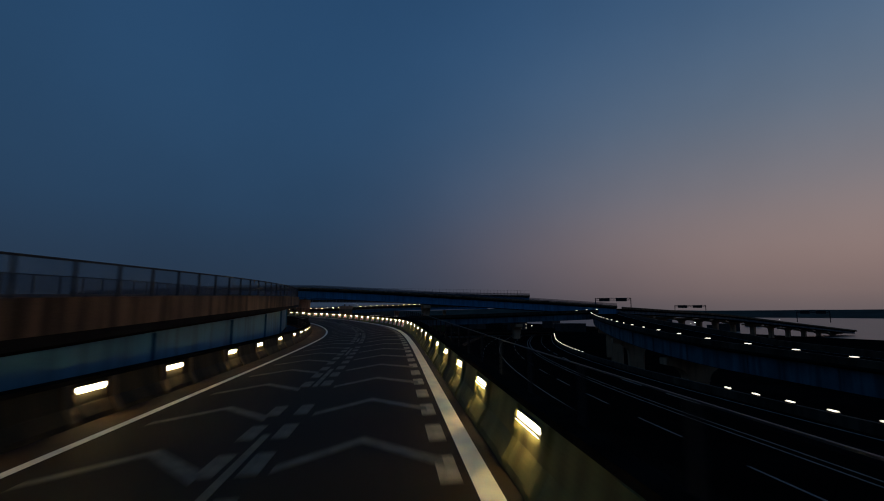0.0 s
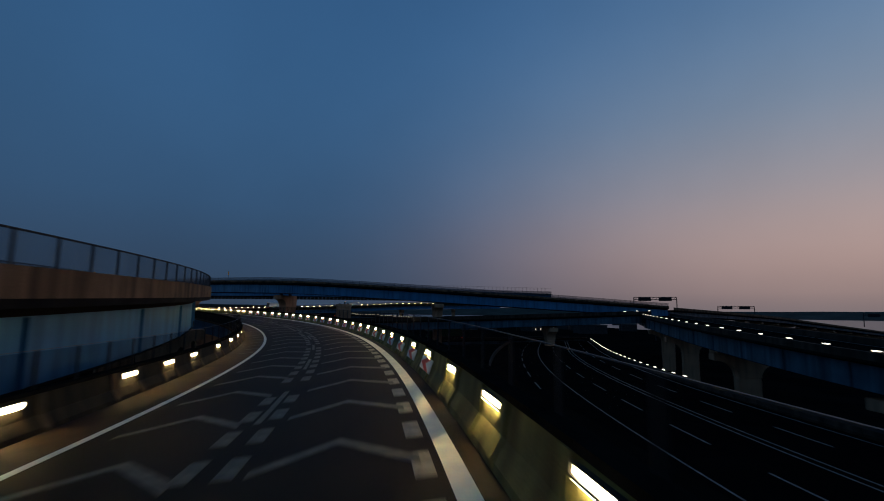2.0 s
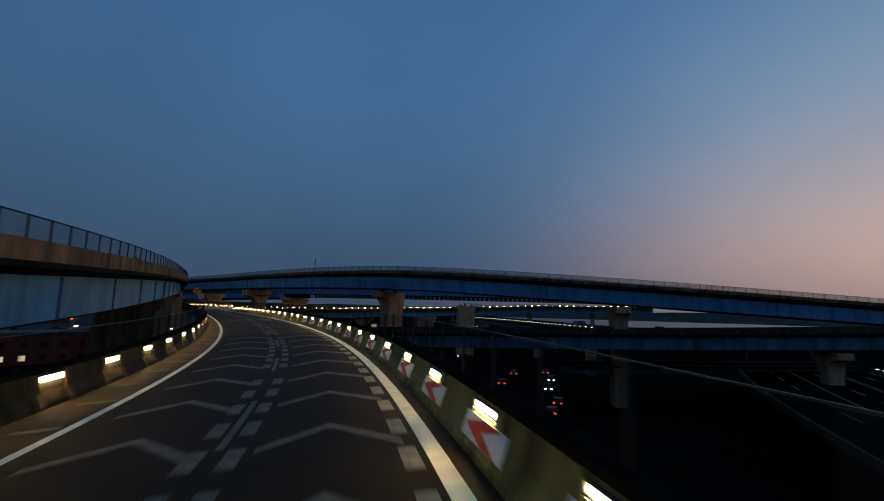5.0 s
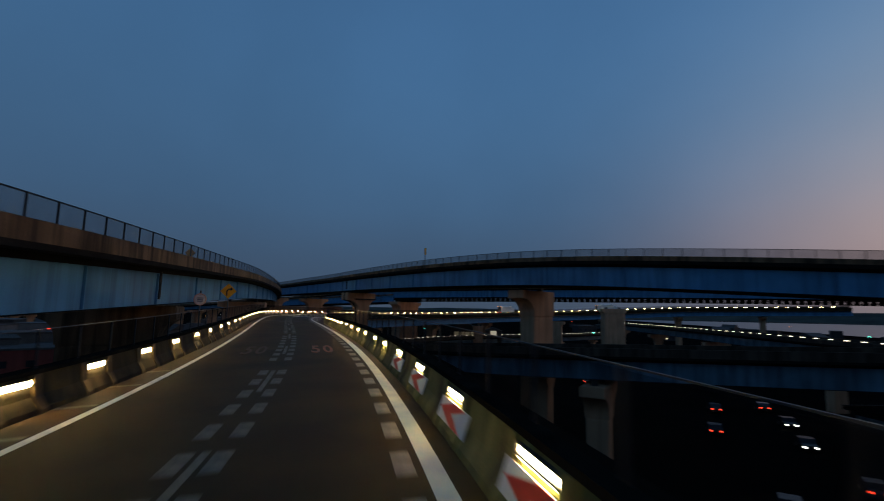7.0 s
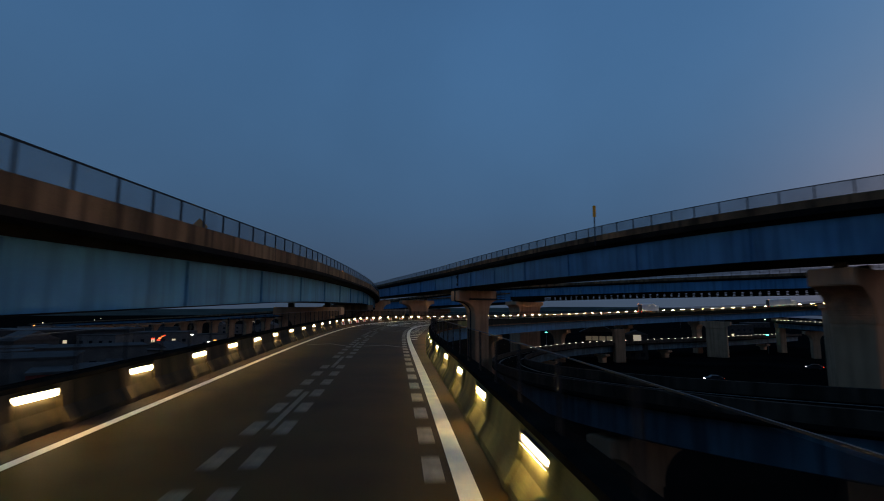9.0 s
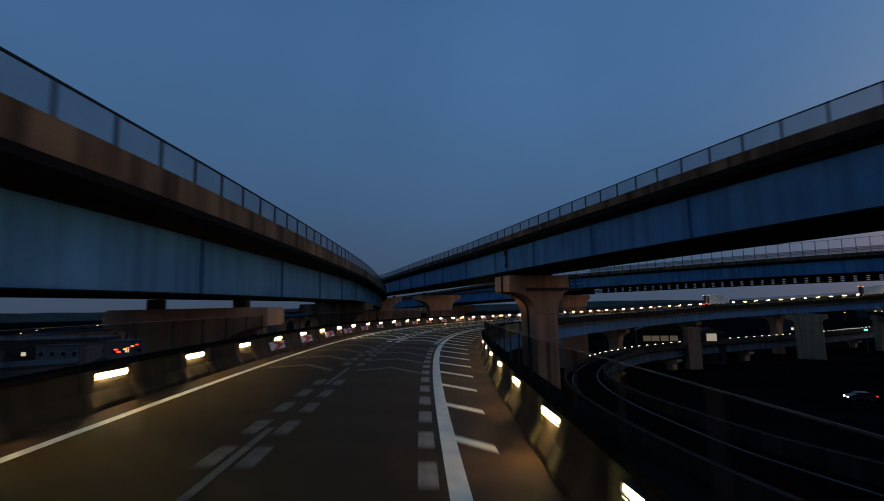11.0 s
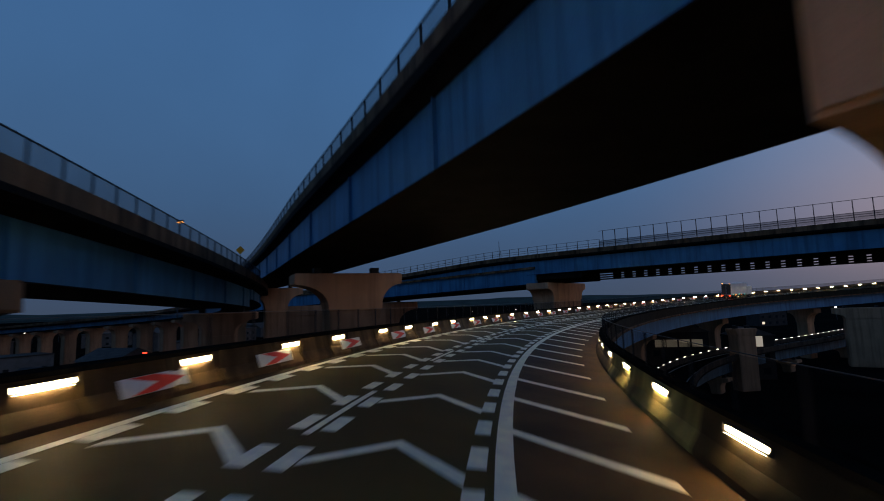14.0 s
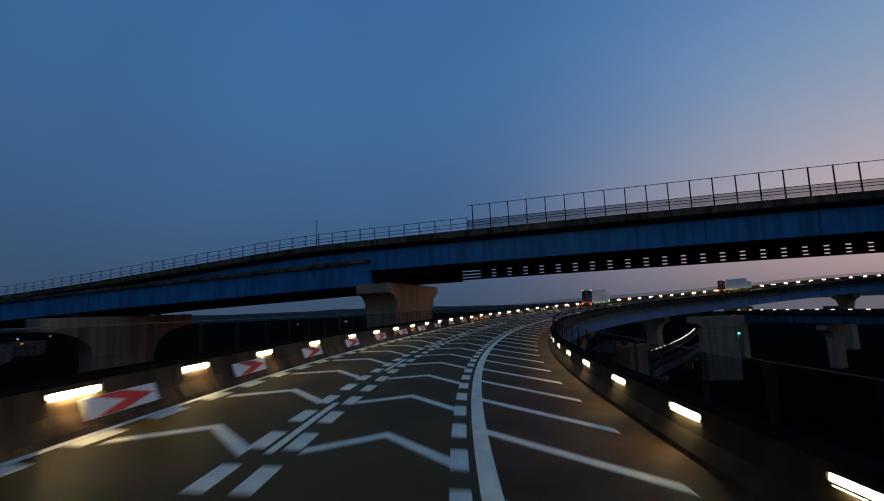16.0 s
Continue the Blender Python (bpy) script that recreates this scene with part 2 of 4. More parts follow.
def thing(name, label, category, group="", kind="", m=None):
    e = tagged(new(name), label, category, group, kind)
    if m is not None:
        e.matrix_basis = m
    return e


def box(bm, x0, y0, z0, x1, y1, z1, bevel=0.0):
    g = bmesh.ops.create_cube(bm, size=1.0, matrix=Matrix.Translation(((x0 + x1) / 2, (y0 + y1) / 2, (z0 + z1) / 2)) @ Matrix.Diagonal((abs(x1 - x0), abs(y1 - y0), abs(z1 - z0), 1)))
    if bevel:
        ed = list({e for v in g["verts"] for e in v.link_edges})
        bmesh.ops.bevel(bm, geom=ed, offset=bevel, segments=2, affect="EDGES", profile=0.6)
    return bm


def boxed(*a, bevel=0.0):
    return box(bmesh.new(), *a, bevel=bevel)


def rod(bm, p, q, r, n=8, r2=None):
    p, q = Vector(p), Vector(q)
    d = q - p
    m = Matrix.Translation((p + q) / 2) @ d.to_track_quat("Z", "Y").to_matrix().to_4x4()
    bmesh.ops.create_cone(bm, cap_ends=True, segments=n, radius1=r, radius2=r if r2 is None else r2, depth=d.length, matrix=m)
    return bm


def prism(bm, outline, thick, axis="y"):
    """Extrudes an outline of (a, b) pairs; axis y: a is x, b is z; axis z: a is x, b is y; axis x: a is y, b is z."""
    def at(a, b, c):
        return {"y": (a, c, b), "z": (a, b, c), "x": (c, a, b)}[axis]
    lo = [bm.verts.new(at(a, b, -thick / 2)) for a, b in outline]
    hi = [bm.verts.new(at(a, b, thick / 2)) for a, b in outline]
    n = len(outline)
    bm.faces.new(lo)
    bm.faces.new(hi[::-1])
    for i in range(n):
        bm.faces.new((lo[i], hi[i], hi[(i + 1) % n], lo[(i + 1) % n]))
    bmesh.ops.recalc_face_normals(bm, faces=bm.faces[:])
    return bm


class Line:
    """A road alignment: start, heading (degrees left of north), curvature and height knots along its length."""

    def __init__(self, x, y, heading, curve, height, cant=((0, 0), (1, 0)), start=0.0, smooth=10, shift=((0, 0), (1, 0))):
        self.start, end = start, curve[-1][0]
        self.s = np.arange(start, end + 0.5, 1.0)
        k = np.interp(self.s, [c[0] for c in curve], [c[1] for c in curve]) / 1000
        self.h = radians(heading) + np.r_[0, np.cumsum((k[1:] + k[:-1]) / 2)]
        hm = (self.h[1:] + self.h[:-1]) / 2
        self.x = x + np.r_[0, np.cumsum(-np.sin(hm))]
        self.y = y + np.r_[0, np.cumsum(np.cos(hm))]
        w = np.ones(15) / 15
        d = np.convolve(np.pad(np.interp(self.s, [c[0] for c in shift], [c[1] for c in shift]), 7, mode="reflect", reflect_type="odd"), w, "valid")
        self.x, self.y = self.x - np.cos(self.h) * d, self.y - np.sin(self.h) * d
        self.h = self.h + np.gradient(d)
        z = np.interp(self.s, [c[0] for c in height], [c[1] for c in height])
        w = np.ones(2 * smooth + 1) / (2 * smooth + 1)
        self.z = np.convolve(np.pad(z, smooth, mode="reflect", reflect_type="odd"), w, "valid")
        e = np.interp(self.s, [c[0] for c in cant], [c[1] for c in cant])
        self.e = np.convolve(np.pad(e, smooth, mode="edge"), w, "valid")

    def get(self, s, a):
        return float(np.interp(s, self.s, a))

    def at(self, s, u=0.0, dz=0.0):
        """The place u metres left of the line and dz above the canted surface."""
        h = self.get(s, self.h)
        return Vector((self.get(s, self.x) - math.cos(h) * u, self.get(s, self.y) - math.sin(h) * u, self.get(s, self.z) + self.get(s, self.e) * u + dz))

    def place(self, s, u=0.0, dz=0.0, cant=False, turn=0.0):
        """x to the right, y along, z up."""
        m = Matrix.Translation(self.at(s, u, dz)) @ Matrix.Rotation(self.get(s, self.h) + radians(turn), 4, "Z")
        if cant:
            m = m @ Matrix.Rotation(math.atan((self.at(s + 1, u) - self.at(s - 1, u)).z / 2), 4, "X")
            m = m @ Matrix.Rotation(math.atan(self.get(s, self.e)), 4, "Y")
        return m


class Bend(Line):
    """A road alignment along one quadratic curve through space, run straight on at both ends."""

    def __init__(self, a, b, c, before=0.0, after=0.0):
        q = np.linspace(0, 1, 400)[:, None]
        p = (1 - q) ** 2 * np.array(a, float) + 2 * q * (1 - q) * np.array(b, float) + q * q * np.array(c, float)
        d0, d1 = (p[0] - p[1]) * (1, 1, .72), p[-1] - p[-2]
        d0, d1 = d0 / np.hypot(d0[0], d0[1]), d1 / np.hypot(d1[0], d1[1])
        p = np.vstack([p[0] + before * d0, p, p[-1] + after * d1])
        run = np.r_[0, np.cumsum(np.hypot(*np.diff(p[:, :2], axis=0).T))]
        self.start, self.s = 0.0, np.arange(0, int(run[-1]) + 1, 1.0)
        self.x, self.y, self.z = (np.interp(self.s, run, p[:, i]) for i in range(3))
        self.h = np.unwrap(np.arctan2(-np.gradient(self.x), np.gradient(self.y)))
        self.e = np.zeros(len(self.s))


def sweep(line, s0, s1, section, step=2.0, flat=False):
    """A bar along the line; section(s) or a list gives its outline as (u, z)."""
    bm = bmesh.new()
    n = max(2, int(math.ceil((s1 - s0) / step)) + 1)
    rings = []
    for i in range(n):
        s = s0 + (s1 - s0) * i / (n - 1)
        sec = section(s) if callable(section) else section
        rings.append([bm.verts.new(line.at(s, u, z)) for u, z in sec])
    k = len(rings[0])
    for a, b in zip(rings, rings[1:]):
        for j in range(k if not flat else k - 1):
            bm.faces.new((a[j], a[(j + 1) % k], b[(j + 1) % k], b[j]))
    if not flat:
        bm.faces.new(rings[0])
        bm.faces.new(rings[-1][::-1])
    bmesh.ops.recalc_face_normals(bm, faces=bm.faces[:])
    return bm


def rect(u0, u1, z0, z1):
    return [(u0, z0), (u1, z0), (u1, z1), (u0, z1)]


# ---- alignments ----
OWN = Line(-6.702, -127.501, -6.824,
           [(-40, .11), (-10, -.32), (20, .22), (50, 4.84), (80, 6.39), (110, 6.62), (140, 3.1), (170, -.12), (200, -2.45), (230, -9.3), (260, -7.01), (290, -6.1), (320, -4.6), (360, -9.9), (410, -6.6), (480, -6.8), (560, -6.4)],
           [(-45, -1.01), (-5, -0.89), (10, -0.64), (25, -0.41), (40, -0.21), (55, -0.19), (70, -0.16), (85, 0.07), (115, .5), (145, .98), (175, 1.25), (205, 1.26), (235, 1.18), (267, 1.0), (305, .95), (345, 1.33), (385, 2.5), (425, 3.75), (485, 7.0), (560, 8.5)],
           [(-40, -0.018), (-5, -0.028), (10, -0.051), (25, -0.069), (40, -0.092), (50, -0.1), (60, -0.091), (70, -0.082), (80, -0.068), (90, -0.065), (125, -.042), (155, 0), (200, .055), (220, .068), (255, .08), (560, .08)], start=-40, shift=[(-40, 3.73), (-10, 2.37), (0, 1.91), (10, 1.46), (20, 0.99), (30, 0.64), (40, 0.35), (50, 0.21), (60, 0.03), (70, -0.17), (80, -0.09), (90, 0)])
LEFT = Line(-14.9, -115.52, -8.89, [(0, -.15), (45.7, 1.82), (91.4, 7.08), (137, 3.74), (183, .15), (228.6, 1.1), (274, .37), (320, 3.26)],
            [(0, 0.28), (53.3, 2.39), (106.7, 3.82), (160, 6.03), (213, 7.91), (267, 8.6), (320, 7.66)],
            shift=[(0, 2.74), (12, 2.44), (24, 2.13), (36, 1.8), (48, 1.43), (60, 1.03), (72, 0.71), (84, 0.4), (96, 0.27), (108, 0.26), (120, 0.13), (150, 0)])
RIGHT = Line(113.37, 77.83, 93.7, [(0, -.69), (42.9, -1.51), (85.7, -6.88), (128.6, -13.65), (171.4, .96), (214.3, .46), (257, .74), (300, 2.0)],
             [(0, 4.69), (60, 7.4), (120, 10.34), (180, 11.24), (240, 11.47), (300, 11.76)],
             shift=((0, 0), (198, 0), (225, .9), (300, 1.0)))
BACK = Line(-96.7, 184.0, 32.5, [(0, 4.0), (40, 7.0), (120, 6.0), (160, 0.0), (420, 0.0)], [(0, 7.66), (80, 5.5), (200, 1.0), (420, -6.0)])
MID = Line(45.0, 88.0, 4.0, [(0, 0), (220, .6)], [(0, -.6), (220, -.2)])
FAR = Line(126.37, 184.27, 82.95, [(-70, 0), (-1, 0), (0, -2.42), (80, -1.99), (160, 1.06), (240, .28)], [(-70, 12.6), (0, 13.0), (80, 12.9), (120, 12.65), (140, 12.45), (152, 11.7), (172, 10.35), (180, 9.8), (207, 8.3), (240, 6.8)], start=-70, smooth=6)
LOOP = Line(96.28, 64.6, 86.54, [(0, -1.3), (37, -2.0), (75, -2.9), (100, -5.0), (112, -21.3), (128, -22.3), (144, -12.1), (160, -3.7), (180, -4.6), (200, -6.8), (220, -6.7), (240, -11.0), (262, -10.2), (330, 2.5), (420, 0)],
            [(0, 2.91), (50, .93), (100, -.6), (125, -1.5), (150, -2.7), (175, -4.4), (205, -6.0), (240, -6.8), (420, -7.3)])
LOWER = Bend((28.1, -71.6, -5.15), (44.7, .2, -6.65), (75.9, 59.4, -6.65), 50, 40)
SIDE = Bend((45.3, -40.5, -2.0), (42.1, -12.4, .35), (110.8, 92.5, 2.45), 45)
UPPER = Bend((247.4, 142.1, 0), (226.2, 136.2, 2), (116.6, 79.3, 4.3), 150)
SLIP = Line(92.0, 93.0, 103.0, [(0, 0), (66, 0)], [(0, -6.15), (66, -6.15)])


def u_left(s):
    """The left barrier's face: the shoulder widens in the first bend and narrows in the second."""
    return float(np.interp(s, (-40, 22, 36, 48, 66, 90, 112, 124, 136, 150, 166, 200, 228, 240, 252, 266, 280, 560), (8.2, 8.25, 8.7, 9.1, 9.05, 8.9, 8.6, 8.4, 8.15, 8.0, 7.9, 8.05, 8.2, 8.0, 7.7, 7.35, 7.3, 7.3)))


def u_right(s):
    return float(np.interp(s, (-40, 20, 40, 150, 175, 208, 220, 228, 250, 265, 280, 560), (-.65, -.65, -.75, -.75, -.95, -2.65, -3.0, -3.27, -3.62, -3.7, -4.0, -4.0)))


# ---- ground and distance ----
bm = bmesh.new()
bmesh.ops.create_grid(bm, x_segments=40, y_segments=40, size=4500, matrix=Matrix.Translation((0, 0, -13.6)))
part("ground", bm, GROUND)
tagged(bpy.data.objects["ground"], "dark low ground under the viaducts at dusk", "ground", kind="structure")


# sheet added so the far ground shows pale, as hazy land would
tagged(part("water", boxed(330, -2500, -13.65, 4300, 2500, -13.55), HAZE_SHEET), "glossy sheet added for the pale hazy band below the horizon", "water", kind="structure")


def ridge(az0, az1, dist, low, high, seed):
    bm = bmesh.new()
    n = 90
    prev = None
    for i in range(n + 1):
        a = radians(az0 + (az1 - az0) * i / n)
        hgt = low + (high - low) * (0.5 + 0.5 * noise.noise((i * 0.11 + seed, seed, 0))) + 6 * noise.noise((i * 0.7, seed, 3))
        c = Vector((-math.sin(a) * dist, math.cos(a) * dist, -13.6))
        o = Vector((-math.sin(a) * (dist + 600), math.cos(a) * (dist + 600), -13.6))
        row = [bm.verts.new(c), bm.verts.new((c * .6 + o * .4).xy.to_3d() + Vector((0, 0, -13.6 + hgt))), bm.verts.new(o)]
        if prev:
            for j in range(2):
                bm.faces.new((prev[j], prev[j + 1], row[j + 1], row[j]))
        prev = row
    return bm


tagged(part("hill", ridge(-80, 120, 3000, 10, 75, 2.0), HILL), "low dark wooded hills on the horizon", "hill", kind="structure")

# ---- own carriageway ----
S0, S1 = -38.0, 556.0
def carriageway(a, b, material):
    return sweep(OWN, a, b, lambda s: [(u_right(s) - .05, 0), (-.2, 0), (3.5, 0), (7.2, 0), (u_left(s) + .05, 0), (u_left(s) + .05, -.28), (u_right(s) - .05, -.28)]), material


road = part("road", *carriageway(S0, 119, ASPHALT))
tagged(road, "worn dark asphalt carriageway of a curving elevated expressway ramp", "road", kind="structure")
part("carriageway", *carriageway(119, 217.5, MID_ASPHALT), road)
part("carriageway", *carriageway(217.5, S1, NEW_ASPHALT), road, "newer olive-toned asphalt")
BROWN = mat("brown_asphalt", (0.060, 0.036, 0.016), 0.75, 0.4, 5.0, 50, 0.35, spec=0.12)
part("shoulder", sweep(OWN, 178, 430, lambda s: rect(u_right(s) + .25, -.14, -.02, .003)), BROWN, road, "brown asphalt shoulder")
part("shoulder", sweep(OWN, S0, 430, lambda s: rect(7.09, u_left(s) - .25, -.02, .003)), BROWN, road, "brown asphalt shoulder")


def marking(name, material, s0, s1, u0, u1, parent=road, step=2.0, lift=.006):
    return part(name, sweep(OWN, s0, s1, rect(u0, u1, -.02, lift), step), material, parent)


marking("edge_line", PAINT, S0, S1, -.15, .15)
marking("edge_line", PAINT, S0, S1, 6.9, 7.1)
for s in [*(-29.4 + 9.9 * i for i in range(25)), 220.5, 231.4, 242.3, 253.6, 263.5, 275.1, *(285.8 + 10.9 * i for i in range(13))]:
    marking("lane_dash", WORN if s < 215 else PAINT, s, s + 4.3, 3.48, 3.62)


def flat_piece(outline, thick=.02):
    return prism(bmesh.new(), outline, thick, "z")


def laid(name, outline, material, spots, thick=.016):
    """Alike pieces of paint, one object each, at (s, u)."""
    first = None
    for s, u in spots:
        o = part(name, flat_piece(outline, thick), material, road) if first is None else again(first, road, Matrix())
        first = first or o
        o.matrix_basis = OWN.place(s, u, 0, True)


BLOCK = [(-.15, -.55), (.15, -.55), (.15, .55), (-.15, .55)]
laid("block", BLOCK, DIM_PAINT, [(v * 2.0, .42) for v in range(-15, 108)])
laid("block", BLOCK, PAINT, [(241.75 + v * 1.97, .42) for v in range(-12, 45)])
laid("block", BLOCK, WORN, [(v * 2.0 + .8, u) for v in range(-10, 100) for u in (3.24, 3.86) if v % 9 != 4])
laid("block", BLOCK, WORN, [(204 + v * 2.0, u) for v in range(0, 7) for u in (3.24, 3.86)])
laid("block", BLOCK, PAINT, [(float(np.interp(v, (-11, 0, 8, 16, 45), (218.6, 241, 258.05, 273.9, 331))), u) for v in range(-11, 46) for u in (3.24, 3.86)])
laid("block", BLOCK, PAINT, [(219.5 + v * 2.0, 6.72) for v in range(0, 55)])
ARROW = [(-1.22, -1.62), (-1.22, -1.28), (.02, .08), (1.28, -1.42), (1.28, -1.88), (.02, -.34)]
laid("chevron", ARROW, WORN, [(30.3 + 3.77 * v, u) for v in range(-15, 24) for u in (1.72, 5.2)])
laid("chevron", ARROW, WORN, [(181.0, u) for u in (1.75, 5.25)])
laid("chevron", ARROW, WORN, [(225.5 + 3.69 * v, u) for v in range(-6, -2) for u in (1.88, 5.32)])
laid("chevron", ARROW, PAINT, [(float(np.interp(v, (0, 2, 3, 5, 7, 9, 11, 13, 16, 46), (221.8, 229.1, 233.8, 242.3, 251.3, 259.0, 268.2, 276.7, 289.5, 410))), u) for v in range(0, 46) for u in (1.83, 5.2)])
for v in range(-11, 47):
    s = float(np.interp(v, (-11, 5, 7, 9, 11, 14, 16, 47), (188.8, 243.7, 250.6, 258.5, 265.7, 277.3, 284.5, 390)))
    w = max(-u_right(s) - 1.0, .35)
    o = part("hatch_bar", flat_piece([(.12, -.32), (.12, .10), (w, -w + .20), (w, -w - .24)], .016), PAINT, road)
    o.matrix_basis = OWN.place(s, 0, 0, True)
s = 62.0
while s < 135:
    o = part("hatch_bar", flat_piece([(-.42, -.1), (.42, .1), (.42, .3), (-.42, .1)], .016), WORN, road)
    o.matrix_basis = OWN.place(s, 7.6, 0, True)
    s += 3.0

# orange speed numbers on both lanes, the left one almost worn away
for txt, u, k in (("5", 2.06, ORANGE), ("0", 1.45, ORANGE), ("5", 5.32, WORN_ORANGE), ("0", 4.7, WORN_ORANGE)):
    cu = bpy.data.curves.new("number", "FONT")
    cu.body, cu.size, cu.extrude, cu.align_x, cu.offset = txt, 1.0, .008, "CENTER", .018
    tmp = new("number_text", cu)
    me = bpy.data.meshes.new_from_object(tmp.evaluated_get(bpy.context.evaluated_depsgraph_get()))
    bpy.data.objects.remove(tmp)
    me.materials.append(k)
    o = new("speed_number", me)
    o.parent = road
    o.matrix_basis = OWN.place(141.2, u, .004, True) @ Matrix.Translation((0, -1.9, 0)) @ Matrix.Diagonal((1.0, 5.2, 1, 1))

# steel expansion joints
for js in (217.5,):
    j = part("expansion_joint", sweep(OWN, js, js + .34, lambda s: rect(u_right(s), u_left(s), -.02, .009), .34), JOINT, road)

# underside: slab and blue box girder of the own carriageway
deck = thing("viaduct_deck", "concrete deck slab and blue steel box girder under the ramp", "viaduct", kind="structure")
part("slab", sweep(OWN, S0, S1, lambda s: [(u_right(s) - .45, -.3), (u_left(s) + .45, -.3), (u_left(s) + .45, -.55), (6.2, -.75), (1.2, -.75), (u_right(s) - .45, -.55)], 4), CONCRETE, deck)
part("girder", sweep(OWN, S0, S1, lambda s: rect(u_right(s) + .8, 7.2, -3.0, -.78), 4), BLUE, deck, "pale blue painted steel girder")

# lamp stations along both walls
def stations(known, step_before, step_after):
    """Lamp stations from known runs (first index, places), evenly filled between and carried on before and after."""
    ks = [k + i for k, run in known for i in range(len(run))]
    ss = [s for _, run in known for s in run]
    out = [float(np.interp(k, ks, ss)) for k in range(ks[0], ks[-1] + 1)]
    while out[0] - step_before > -36:
        out.insert(0, out[0] - step_before)
    while out[-1] + step_after < 554:
        out.append(out[-1] + step_after)
    return out


RIGHT_AT = stations([(0, (1.3, 4.8, 8.0, 11.4, 14.7, 18.2, 21.5, 25.0, 28.6, 32.4, 36.3, 40.2, 44.3, 48.1, 52.0, 56.1, 60.1)), (25, (95.5, 99.7, 103.8, 107.8, 111.6, 115.6, 119.3, 123.3, 127.3, 131.2, 135.1, 138.5, 142.7, 146.2, 150.3, 154.3, 158.4, 162.0, 166.1, 170.3)), (53, (207.2, 211.2, 215.7, 219.5, 224.0, 227.9, 232.4, 236.4, 241.2, 245.6, 250.0, 254.2, 258.4, 262.6, 267.2, 272.0, 276.5, 280.9))], 3.5, 4.3)
LEFT_AT = stations([(0, (7.2, 11.6, 17.4, 22.0, 28.1, 35.0, 40.6, 47.2, 51.2, 54.9, 60.6, 65.6, 70.2, 74.8)), (20, (103.4, 107.2, 111.4, 115.3, 119.0, 122.9, 126.9, 130.6, 134.6, 138.4, 142.5, 146.2, 150.3, 154.2, 158.5, 162.4, 166.3, 169.9, 173.7, 177.5)), (47, (211.9, 216.0, 220.3, 224.4, 228.7, 232.6, 236.9, 241.4, 245.2, 249.8, 253.5, 258.4, 262.1, 266.8, 270.8, 275.6, 279.4, 283.4, 288.1, 293.3))], 4.3, 4.5)

# barrier walls
for side in ("left", "right"):
    def face(s, a, b, z0, z1):
        u = u_left(s) if side == "left" else u_right(s)
        k = 1 if side == "left" else -1
        return rect(u + k * a, u + k * b, z0, z1)
    def stretch(a, b):
        return sweep(OWN, a, b, lambda s: [(face(s, q, q, 0, 0)[0][0], z) for q, z in ((-.28, -.02), (-.26, .12), (-.10, .40), (0, .88), (.32, .88), (.32, -.5), (-.28, -.5))])
    wall = part("barrier_" + side, stretch(S0, 204 if side == "left" else 172), WALL if side == "left" else WALL_MOSSY_LIT)
    # stretches differ by the light they catch, put into the wall colour
    for a, b, k in ((204, S1, WALL_LIT),) if side == "left" else ((172, 243, WALL), (243, 253.5, WALL_MOSSY_LIT), (253.5, S1, WALL_UNLIT)):
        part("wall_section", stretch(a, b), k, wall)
    tagged(wall, "stained brown concrete barrier wall with ribs" if side == "left" else "mossy yellow-green concrete barrier wall with ribs", "barrier", kind="structure")
    part("coping", sweep(OWN, S0, S1, lambda s: face(s, -.05, .37, .88, .98)), COPING, wall, "near-black matte coping")
    rib = None
    lamps_at = LEFT_AT if side == "left" else RIGHT_AT
    for s in [a + (b - a) * q for a, b in zip(lamps_at, lamps_at[1:]) for q in (.20, .80) if b < (330 if side == "left" else 236)]:
        u = u_left(s) if side == "left" else u_right(s)
        o = part("rib", prism(bmesh.new(), [(-.02, .88), (.08, .88), (.12, .40), (.30, .10), (.30, 0), (-.02, 0)] if side == "left" else [(.02, .88), (-.08, .88), (-.12, .40), (-.30, .10), (-.30, 0), (.02, 0)], .34), LIT_RIB if side == "left" else WALL_MOSSY_LIT, wall) if rib is None else again(rib, wall, Matrix())
        rib = rib or o
        o.matrix_basis = OWN.place(s, u, 0)

# fences on the barriers
for side in ("left", "right"):
    k = 1 if side == "left" else -1
    def off(s, side=side, k=k):
        return (u_left(s) if side == "left" else u_right(s)) + k * .18
    def tall(s, side=side):
        return 1.9 if side == "left" else float(np.interp(s, (20, 60), (1.62, 1.9)))
    begin = 38.0 if side == "left" else S0
    fen = thing("fence", "dark wire-screen safety fence on top of the barrier wall", "fence", "fences on the ramp")
    part("top_rail", sweep(OWN, begin, S1, lambda s: rect(off(s) - .009, off(s) + .009, tall(s) - .014, tall(s))), RAIL if side == "left" else GALV_RAIL, fen)
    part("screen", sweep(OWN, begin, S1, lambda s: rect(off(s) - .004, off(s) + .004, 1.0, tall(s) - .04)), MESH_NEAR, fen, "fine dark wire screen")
    post = None
    s = begin + 2
    while s < 400:
        o = part("post", boxed(-.022, -.022, .98, .022, .022, 1.88), DARK_STEEL, fen) if post is None else again(post, fen, Matrix())
        post = post or o
        o.matrix_basis = OWN.place(s, off(s), tall(s) - 1.9)
        s += 2.0

